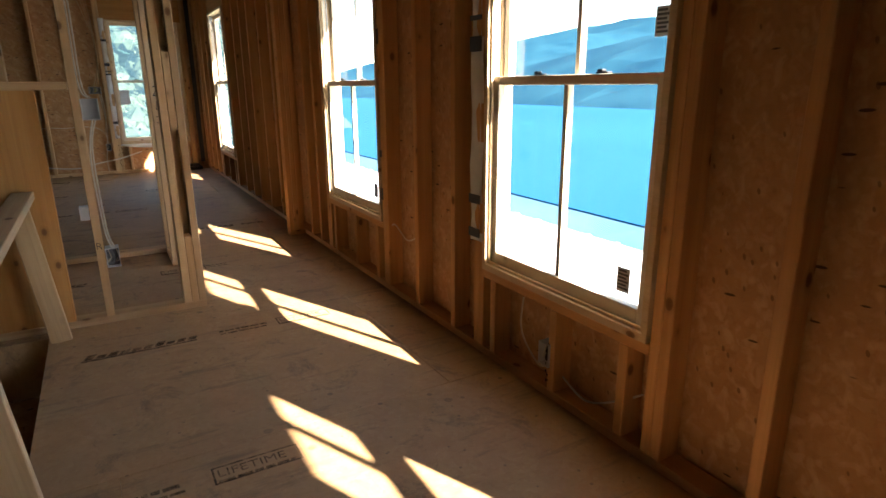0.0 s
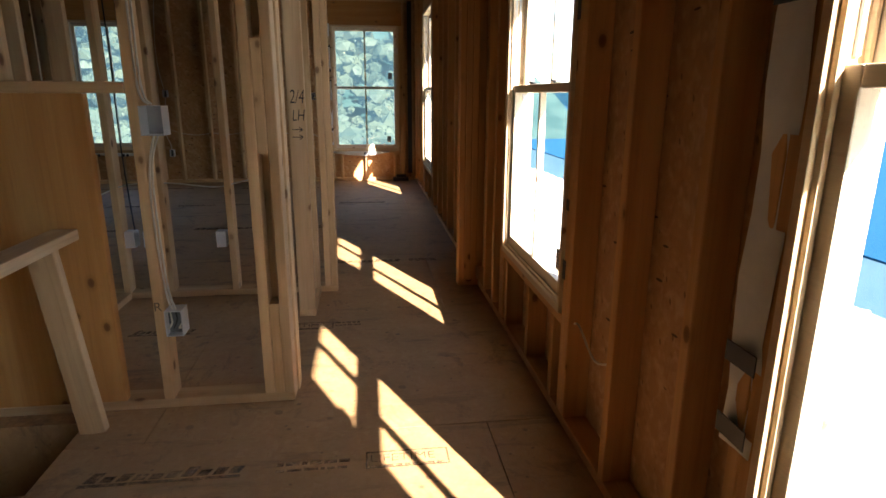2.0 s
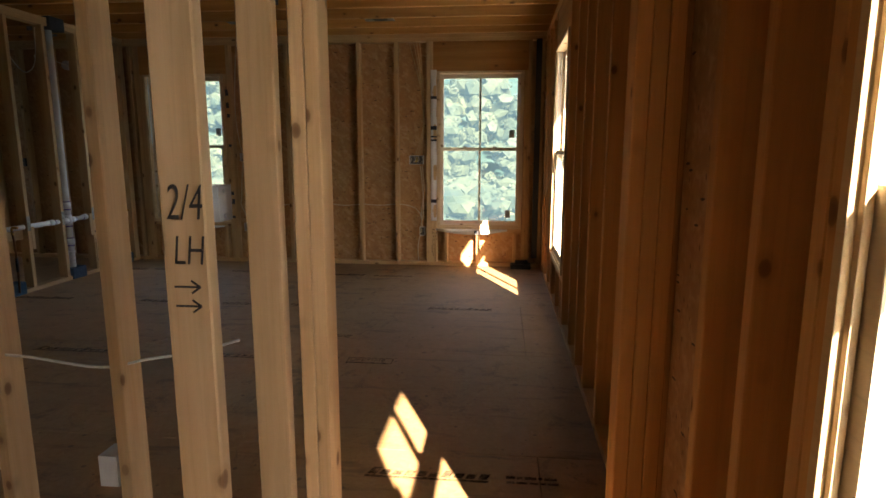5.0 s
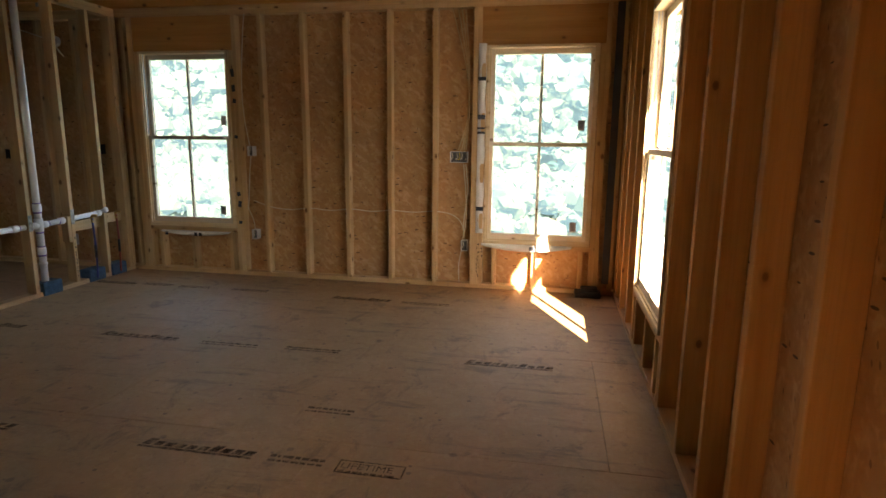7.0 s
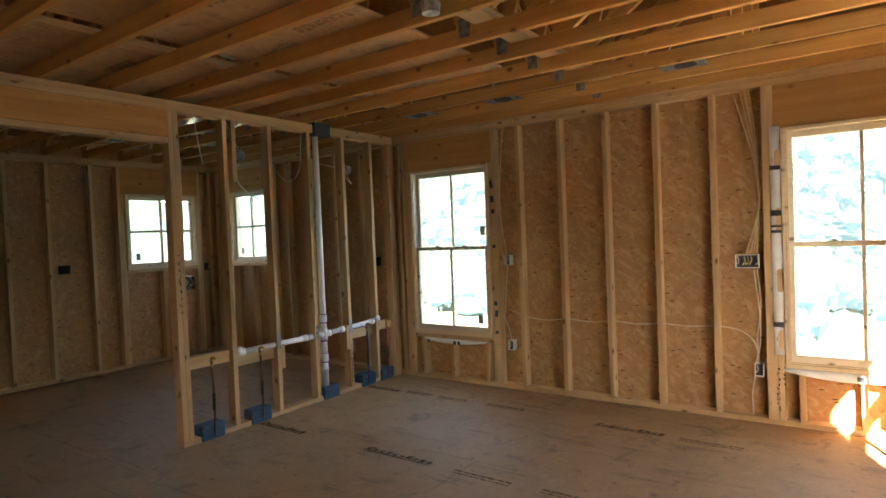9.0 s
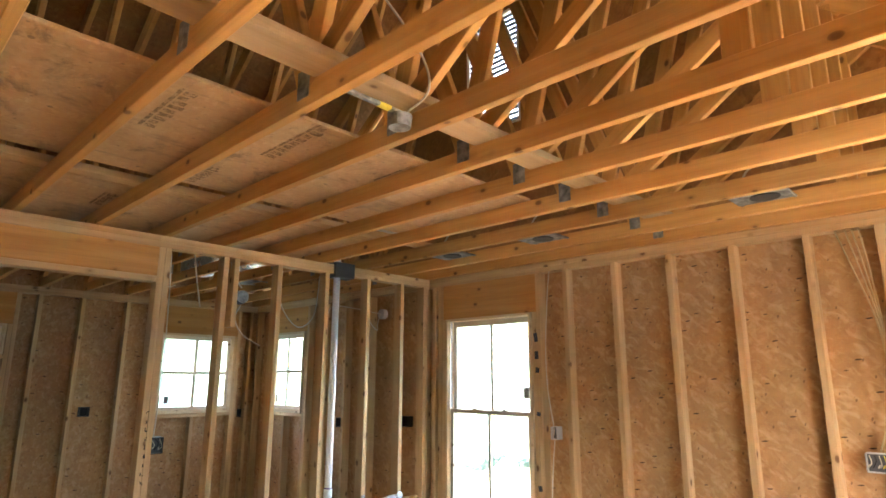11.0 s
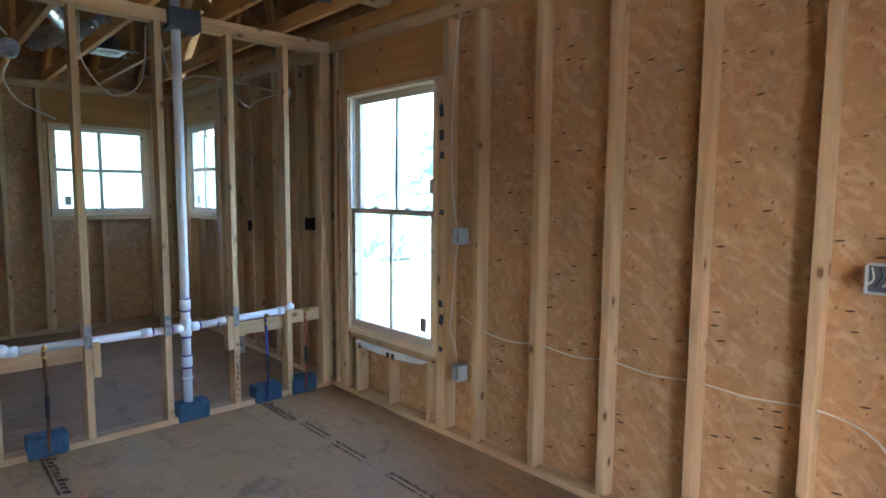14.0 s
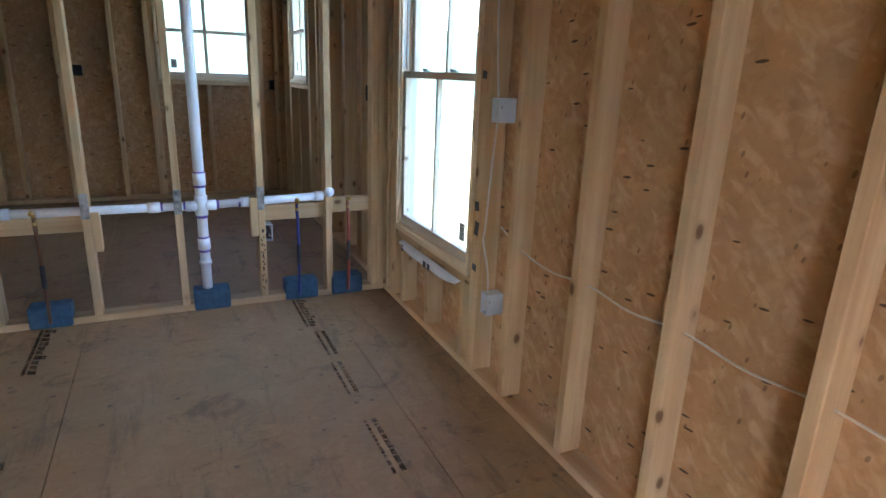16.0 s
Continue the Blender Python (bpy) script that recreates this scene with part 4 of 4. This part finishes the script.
cable([(-1.895, NY - 0.01, 1.135), (-1.915, NY - 0.01, 0.97), (-1.935, NY - 0.012, 0.72), (-1.945, NY - 0.012, 0.66), (-1.90, NY - 0.01, 0.55), (-1.885, NY - 0.01, 0.455)])
for k, dx in enumerate((-0.05, -0.02, 0.0, 0.02)):
    cable([(0.06 + dx * 1.6, NORTH + 0.03, 2.39), (0.10 + dx, NY, 2.15), (0.135 + dx * 0.3, NY - 0.004 * k, 1.85), (0.14 + dx * 0.2, NY - 0.004 * k, 1.5), (0.10 + dx, NY - 0.004 * k, 1.22)], "tan electrical cables bundled beside the window", plain_mat("tan_cable", (0.50, 0.36, 0.20), 0.6))
for k in range(2):
    cable([(0.10 + 0.02 * k, NY, 1.10), (0.125 + 0.015 * k, NY - 0.01, 0.85), (0.13 - 0.02 * k, NY - 0.006, 0.6), (0.10 + 0.02 * k, NY, 0.43)])
cable([(0.09, NY, 0.33), (0.07, NY, 0.2), (0.075, NY, 0.05)])
# closet cables
CY = 3.373
for k in range(2):
    cable([(-0.035 + 0.012 * k, CY, 2.39), (-0.03 + 0.012 * k, CY, 1.6), (-0.03 + 0.012 * k, CY, 1.22), (0.0 + 0.01 * k, CY - 0.004, 1.15)])
    cable([(0.005 + 0.012 * k, CY, 1.045), (-0.018 + 0.008 * k, CY - 0.004, 0.95), (-0.03 + 0.012 * k, CY, 0.8), (-0.02 + 0.01 * k, CY, 0.5), (-0.002 + 0.012 * k, CY - 0.003, 0.41)])
cable([(0.27, 4.75, 0.755), (0.14, 4.75, 0.715), (0.0, 4.75, 0.69), (-0.15, 4.75, 0.66), (-0.40, 4.75, 0.685), (-0.62, 4.75, 0.68), (-0.75, 4.75, 0.64), (-1.02, 4.75, 0.51), (-1.34, 4.75, 0.42)])
# bath drapes
BX = -3.26
cable([(BX, 8.10, 2.36), (BX - 0.02, 8.11, 2.12), (BX, 8.25, 1.95), (BX - 0.01, 8.40, 2.05), (BX, 8.43, 2.36)])
cable([(BX, 8.89, 2.38), (BX, 8.93, 2.08), (BX, 9.03, 1.97), (BX - 0.2, 9.2, 2.05), (-3.9, NORTH - 0.02, 2.20)])
cable([(BX, 7.28, 2.37), (BX - 0.02, 7.30, 2.1), (BX - 0.05, 7.32, 1.6), (BX - 0.04, 7.30, 1.2)])
cable([(-3.5, 7.3, 2.44), (-4.2, 7.6, 2.30), (-5.0, 8.0, 2.42)])
cable([(BX, 8.50, 2.36), (BX - 0.15, 8.62, 2.1), (BX - 0.4, 8.9, 2.2), (-3.9, NORTH - 0.02, 2.2)])
cable([(BX, 7.69, 2.37), (BX - 0.01, 7.72, 2.28), (BX + 0.01, 7.78, 2.19)], r=0.005)
cable([(BX, 7.785, 2.07), (BX - 0.02, 7.76, 1.98), (BX - 0.01, 7.82, 1.87), (BX - 0.05, 7.98, 1.80)], r=0.005)
cable([(BX - 0.06, 7.45, 2.44), (BX - 0.10, 7.50, 2.25), (BX - 0.12, 7.55, 2.05)], r=0.005)
# below the near window
cable([(EAST + 0.05, 1.84, 0.34), (EAST + 0.03, 1.82, 0.2), (EAST + 0.04, 1.72, 0.09), (EAST + 0.03, 1.64, 0.12)], r=0.004)
cable([(EAST + 0.05, 1.60, 0.10), (EAST + 0.05, 1.45, 0.05), (EAST + 0.05, 1.30, 0.12), (EAST + 0.05, 1.19, 0.20)], r=0.004)
cable([(EAST + 0.03, 3.13, 0.36), (EAST + 0.02, 3.02, 0.42), (EAST + 0.02, 2.86, 0.36), (EAST + 0.03, 2.72, 0.42)], r=0.004)
# stair wall
cable([(-0.64, 4.714, 2.39), (-0.625, 4.714, 1.5), (-0.63, 4.714, 0.9), (-0.615, 4.714, 0.42)], "black cable hanging down a closet stud", M_BLACK, 0.004)


# ---- house wrap at the windows ----
def wrap_strip(at, turn, w, h, bands, label="torn white house wrap with dark tape beside a window"):
    """A loose strip of house wrap, a little wavy, with dark bands."""
    s = empty("house_wrap", at, turn)
    tagged(s, label, "house wrap")

    def sheet(bm):
        n = 14
        rows = []
        for i in range(n + 1):
            z = h * i / n
            off = 0.006 * math.sin(i * 1.7) - 0.008
            rows.append([bm.verts.new((x, off + (0.006 if x else 0), z)) for x in (0.0, w * 0.5, w * (0.92 + 0.08 * math.sin(i * 2.3)))])
        for a, b in zip(rows, rows[1:]):
            for j in range(2):
                bm.faces.new((a[j], a[j + 1], b[j + 1], b[j]))
        r = bmesh.ops.extrude_face_region(bm, geom=bm.faces[:])
        bmesh.ops.translate(bm, verts=[v for v in r["geom"] if isinstance(v, bmesh.types.BMVert)], vec=(0, 0.0015, 0))
        bmesh.ops.recalc_face_normals(bm, faces=bm.faces[:])
    mesh_of("sheet", M_WRAP, sheet, s, True)
    for z0, z1 in bands:
        mesh_of("tape", M_TAPE, lambda bm: add_box(bm, (-0.001, -0.018, z0), (w * 0.95, -0.0155, z1), 0.0005), s)
    return s


wrap_strip((0.215, NORTH, 0.50), 0, 0.068, 1.60, ((0.20, 0.235), (0.98, 1.02), (1.30, 1.33), (0.86, 0.88), (0.90, 0.915)))
wrap_strip((EAST, 2.165, 0.53), -90, 0.09, 1.9 - 0.33, ((0.17, 0.21), (0.80, 0.86), (0.92, 0.94), (0.02, 0.06), (1.2, 1.24)))
for z0, z1 in ((0.66, 0.72), (0.76, 0.80), (0.50, 0.53), (1.30, 1.33), (1.62, 1.66), (1.72, 1.78), (1.85, 1.92)):
    m = mesh_of("tape_scrap", M_TAPE, lambda bm: add_box(bm, (0, -0.004, 0), (0.034, -0.002, z1 - z0), 0.0006))
    m.matrix_basis = pose(-2.06, NORTH, z0, 0, 8 * math.sin(z0 * 40), 0)
    tagged(m, "scrap of dark window tape on a stud", "tape", "tape scraps")
for z0, z1 in ((0.55, 0.62), (1.42, 1.50), (0.80, 0.84), (1.9, 1.97)):
    m = mesh_of("tape_scrap", M_TAPE, lambda bm: add_box(bm, (0, -0.004, 0), (0.04, -0.002, z1 - z0), 0.0006))
    m.matrix_basis = pose(EAST, 3.16, z0, 0, 0, -90)
    tagged(m, "scrap of dark window tape on a stud", "tape", "tape scraps")


def flap(x0, x1, y, z, sag, bars):
    """A flap of house wrap hanging under a window."""
    f = empty("wrap_flap", (x0, y, z))
    tagged(f, "flap of white house wrap under the window sill", "house wrap")

    def sheet(bm):
        n = 12
        a, b = [], []
        for i in range(n + 1):
            u = i / n
            a.append(bm.verts.new(((x1 - x0) * u, -0.005, 0)))
            b.append(bm.verts.new(((x1 - x0) * u, -0.03 - 0.01 * math.sin(u * 9), -sag * (0.25 + math.sin(u * math.pi) * 0.75))))
        for i in range(n):
            bm.faces.new((a[i], a[i + 1], b[i + 1], b[i]))
        r = bmesh.ops.extrude_face_region(bm, geom=bm.faces[:])
        bmesh.ops.translate(bm, verts=[v for v in r["geom"] if isinstance(v, bmesh.types.BMVert)], vec=(0, 0.0015, 0))
        bmesh.ops.recalc_face_normals(bm, faces=bm.faces[:])
    mesh_of("sheet", M_WRAP, sheet, f, True)
    for b0, b1 in bars:
        mesh_of("tape", M_TAPE, lambda bm: add_box(bm, (b0, -0.034, -0.045), (b1, -0.031, -0.012), 0.0006), f)


flap(0.27, 1.05, NORTH - 0.004, WB - 0.002, 0.06, ((0.42, 0.46),))
flap(-2.88, -2.15, NORTH - 0.004, WB - 0.002, 0.045, ((0.05, 0.08), (0.36, 0.39), (0.41, 0.44)))
# Thin dark strip, nearly full height, in the corner.
corner = mesh_of("corner_tape", M_TAPE, lambda bm: add_box(bm, (-0.03, -0.004, 0), (0.03, 0.0, 2.3), 0.0006))
corner.matrix_basis = pose(1.345, NORTH - 0.001, 0.1)
tagged(corner, "thin dark strip up the corner", "tape")
heap = mesh_of("floor_duct_boot", M_BLACK, lambda bm: (add_box(bm, (-0.11, -0.09, 0), (0.11, 0.05, 0.05), 0.012), add_box(bm, (-0.06, -0.07, 0.05), (0.08, 0.03, 0.085), 0.012)))
heap.matrix_basis = pose(1.20, NORTH - 0.06, 0)
tagged(heap, "dark boot lying on the floor in the corner", "duct boot")

# ---- lamp boxes and cans in the ceiling ----
lamp = empty("ceiling_box", (-0.86, 7.12, TOP + 0.01))
tagged(lamp, "round steel ceiling box on a hanger bar", "ceiling box")
mesh_of("can", M_GALV, lambda bm: bmesh.ops.create_cone(bm, cap_ends=True, segments=20, radius1=0.040, radius2=0.046, depth=0.045), lamp)
board("hanger_bar", lamp, (-0.012, -0.30, 0.03), (0.012, 0.05, 0.042), M_GALV)
board("yellow_tag", lamp, (-0.014, -0.10, 0.029), (0.014, -0.05, 0.043), M_YELLOW)
cable([(-0.84, 7.14, TOP + 0.05), (-0.75, 7.16, TOP + 0.12), (-0.72, 7.05, TOP + 0.25), (-0.78, 6.8, TOP + 0.5)])


def can_light(x, y):
    """A steel recessed-light housing on its pan, hung between the chords."""
    c = empty("recessed_can", (x, y, TOP + 0.045))
    tagged(c, "steel recessed light housing between the trusses", "light housing", "recessed light housings")
    mesh_of("pan", M_GALV, lambda bm: add_box(bm, (-0.14, -0.105, 0), (0.14, 0.105, 0.004), 0.001), c)
    mesh_of("can", M_GALV, lambda bm: bmesh.ops.create_cone(bm, cap_ends=True, segments=24, radius1=0.078, radius2=0.07, depth=0.10, matrix=Matrix.Translation((0.02, 0, 0.055))), c)
    # The can is closed; a black disc paints the shaded hollow of its mouth.
    mesh_of("opening", M_BLACK, lambda bm: bmesh.ops.create_cone(bm, cap_ends=True, segments=24, radius1=0.072, radius2=0.072, depth=0.006, matrix=Matrix.Translation((0.02, 0, -0.003))), c)
    mesh_of("junction", M_GALV, lambda bm: add_box(bm, (-0.14, -0.05, 0.004), (-0.07, 0.05, 0.075), 0.004), c)
    for s in (-1, 1):
        board("hanger_bar", c, (-0.01 + s * 0.13, -0.19, 0.006), (0.01 + s * 0.13, 0.19, 0.016), M_GALV)
    tube("whip", [(-0.10, 0, 0.07), (-0.06, 0.03, 0.17), (0.02, 0.02, 0.20), (0.10, -0.05, 0.22)], 0.006, M_CABLE, c, 7)


for x, y in ((-0.23, 9.10), (-1.62, 9.10), (-2.47, 9.10), (-4.9, 8.63), (-5.3, 7.82), (-1.54, 5.36), (0.3, 5.36)):
    can_light(x, y)


# ---- print on the undersides of the attic panels ----
for x, y, w in ((-1.75, 6.55, 0.42), (-1.70, 7.05, 0.46), (-1.60, 7.62, 0.30), (-3.10, 6.75, 0.30), (-3.2, 7.3, 0.34), (-2.3, 6.95, 0.3)):
    def marks(bm):
        rng = random.Random(int(-x * 100))
        for i in range(9):
            hgt = rng.uniform(0.03, 0.055)
            add_box(bm, (w * i / 9, 0, 0), (w * (i + 0.7) / 9, hgt, 0.0012))
        add_box(bm, (0, -0.022, 0), (w, -0.008, 0.0012))
    m = mesh_of("panel_print", M_DIMPRINT, marks)
    m.matrix_basis = pose(x, y, TOP + SD - 0.0006)
    tagged(m, "faded print under an attic panel", "printed mark", "printed marks")

# ---- ducts in the attic ----
def duct(pts, r):
    d = tube("flexible_duct", [Vector(p) - Vector(pts[0]) for p in pts], r, M_FOIL, None, 16)
    d.matrix_basis = Matrix.Translation(pts[0])
    bm = bmesh.new()
    bm.from_mesh(d.data)
    bmesh.ops.subdivide_edges(bm, edges=bm.edges[:], cuts=1)
    for v in bm.verts:
        v.co += Vector((noise.noise(v.co * 25), noise.noise(v.co * 25 + Vector((7, 0, 0))), noise.noise(v.co * 25 + Vector((0, 9, 0))))) * 0.012
    bm.to_mesh(d.data)
    bm.free()
    return tagged(d, "crinkled silver foil duct lying over the trusses", "duct", "foil ducts")


duct([(-2.0, 4.2, 2.80), (-1.9, 5.2, 2.80), (-1.95, 6.0, 2.80), (-2.2, 6.9, 2.84), (-2.9, 7.5, 2.84)], 0.10)
duct([(-3.0, 8.62, 2.70), (-2.4, 8.64, 2.67), (-1.95, 8.63, 2.655), (-1.72, 8.64, 2.66)], 0.075)
duct([(-3.9, 7.9, 2.72), (-4.5, 8.2, 2.70), (-5.2, 8.4, 2.72), (-5.9, 8.3, 2.72)], 0.085)
duct([(-4.05, 7.2, 2.70), (-4.4, 7.55, 2.68), (-5.2, 7.72, 2.68), (-5.95, 7.6, 2.70)], 0.085)
duct([(-4.1, 8.55, 2.69), (-4.6, 8.56, 2.68), (-5.5, 8.45, 2.68)], 0.07)
cable([(-2.25, 4.9, 2.66), (-2.2, 5.8, 2.66), (-2.1, 6.3, 2.68)], "silver strap hung under the duct", M_GALV, 0.006)


# ---- print on the floor panels ----
def stamp_logo(x, y, w):
    """A faded dark maker's mark: slanted blobs over a bar, no letters."""
    rng = random.Random(int(x * 100) + int(y * 1000))

    def marks(bm):
        n = 10
        for i in range(n):
            u = w * (i + 0.1) / n
            hgt = 0.050 if i in (0, 6) else rng.uniform(0.026, 0.038)
            r = bmesh.ops.create_cube(bm, size=1.0, matrix=Matrix.Translation((u + 0.02, 0.035 + hgt / 2, 0.0007)) @ Matrix.Diagonal((w / n * 0.72, hgt, 0.0012, 1)))
            for v in r["verts"]:
                v.co.x += (v.co.y - 0.035) * 0.35
        r = bmesh.ops.create_cube(bm, size=1.0, matrix=Matrix.Translation((w / 2, 0.020, 0.0007)) @ Matrix.Diagonal((w, 0.014, 0.0012, 1)))
    m = mesh_of("floor_stamp", M_STAMP, marks)
    m.matrix_basis = pose(x, y - 0.03, 0.0002)
    tagged(m, "faded black maker's mark printed on the subfloor", "printed mark", "printed marks")


def stamp_bars(x, y, w, rows=2):
    def marks(bm):
        rng = random.Random(int(x * 77) + int(y * 991))
        for r in range(rows):
            u = 0.0
            while u < w - 0.02:
                s = rng.uniform(0.012, 0.05)
                add_box(bm, (u, r * 0.032, 0.0), (min(u + s, w), r * 0.032 + (0.018 if r else 0.012), 0.0012))
                u += s + 0.008
    m = mesh_of("floor_stamp", M_STAMP, marks)
    m.matrix_basis = pose(x, y - 0.01, 0.0002)
    tagged(m, "faded lines of small print on the subfloor", "printed mark", "printed marks")


def writing(name, text, m, size, mat, label, category, slant=0.0):
    cu = bpy.data.curves.new(name, "FONT")
    cu.body, cu.size, cu.extrude, cu.shear, cu.offset = text, size, 0.0005, slant, -0.0005
    cu.materials.append(mat)
    ob = new(name, cu)
    ob.matrix_basis = m
    return tagged(ob, label, category)


def stamp_warranty(x, y):
    writing("floor_print", "LIFETIME", pose(x + 0.012, y, 0.001), 0.058, M_STAMP, "boxed warranty print on the subfloor", "printed mark")
    stamp_bars(x + 0.012, y - 0.02, 0.25, 1)

    def box(bm):
        add_box(bm, (0, -0.035, 0), (0.28, -0.029, 0.0012))
        add_box(bm, (0, 0.052, 0), (0.28, 0.058, 0.0012))
        add_box(bm, (0, -0.029, 0), (0.006, 0.052, 0.0012))
        add_box(bm, (0.274, -0.029, 0), (0.28, 0.052, 0.0012))
    m = mesh_of("print_frame", M_STAMP, box)
    m.matrix_basis = pose(x, y, 0.0002)
    tagged(m, "printed frame round the warranty mark", "printed mark", "printed marks")


for x, y, w in ((-0.19, 2.92, 0.49), (-0.49, 4.14, 0.30), (0.46, 5.37, 0.49), (-0.84, 6.60, 0.53), (0.40, 7.82, 0.52), (-2.07, 7.82, 0.56), (-0.90, 9.02, 0.50), (-3.20, 9.06, 0.40), (-2.0, 6.6, 0.5), (-3.2, 7.82, 0.5)):
    stamp_logo(x, y, w)
for x, y, w in ((0.41, 2.92, 0.25), (0.54, 4.16, 0.14), (-0.24, 6.60, 0.24), (-1.33, 7.80, 0.40), (-0.75, 7.82, 0.36), (-2.72, 9.08, 0.28), (-2.36, 9.07, 0.3), (-1.85, 9.07, 0.34), (-0.06, 1.74, 0.17), (-0.27, 7.05, 0.24), (-0.3, 8.99, 0.4), (1.02, 5.37, 0.2)):
    stamp_bars(x, y, w)
for x, y in ((0.70, 2.93), (0.185, 1.75), (0.25, 4.15), (0.06, 6.60)):
    stamp_warranty(x, y)

# ---- notes on the studs ----
writing("stud_note", "2/4", pose(0.352, 4.3085, 1.142, 90) @ Matrix.Diagonal((0.60, 1.0, 1, 1)), 0.096, M_INK, "black marker note on the door stud", "note", 0.18)
writing("stud_note", "LH", pose(0.360, 4.3085, 1.056, 90) @ Matrix.Diagonal((0.62, 0.95, 1, 1)), 0.085, M_INK, "black marker note on the door stud", "note", 0.18)
for z in (1.012, 0.974):
    def arrow(bm):
        add_box(bm, (0, 0, -0.002), (0.05, 0.001, 0.002))
        for s in (-1, 1):
            r = bmesh.ops.create_cube(bm, size=1.0, matrix=pose(0.043, 0.0005, s * 0.006, 0, s * 35, 0) @ Matrix.Diagonal((0.022, 0.001, 0.004, 1)))
    a = mesh_of("stud_arrow", M_INK, arrow)
    a.matrix_basis = pose(0.360, 4.3082, z)
    tagged(a, "black marker arrow on the door stud", "note", "marker arrows")
writing("stud_note", "R", pose(-0.072, 3.3785, 0.40, 90), 0.05, M_INK, "black marker letter on a closet stud", "note")

# ---- small print on lumber ----
def lumber_print(at, turn, n, step, seed, tall=0.03):
    """A column of small dark print on a stud's face, too small to read."""
    rng = random.Random(seed)

    def marks(bm):
        for i in range(n):
            for k in range(3):
                w, x0, z0 = rng.uniform(0.003, 0.009), rng.uniform(-0.013, 0.006), i * step + rng.uniform(0, 0.02)
                add_box(bm, (x0, 0, z0), (x0 + w, 0.0008, z0 + rng.uniform(0.2, 0.6) * tall))
    m = mesh_of("lumber_print", M_INK, marks)
    m.matrix_basis = pose(*at, 0, 0, turn)
    tagged(m, "column of small black print on a stud", "printed mark", "lumber print", "stuff")


lumber_print((0.235, NORTH - 0.0012, 0.10), 0, 9, 0.036, 5)
lumber_print((0.270, NORTH - 0.0012, 0.28), 0, 4, 0.034, 6)
lumber_print((-3.2188, 8.90, 0.08), 90, 10, 0.036, 7)
lumber_print((-3.2188, 7.225, 0.95), 90, 9, 0.05, 8)
lumber_print((EAST - 0.0012, 1.615, 0.06), -90, 6, 0.03, 10, 0.02)
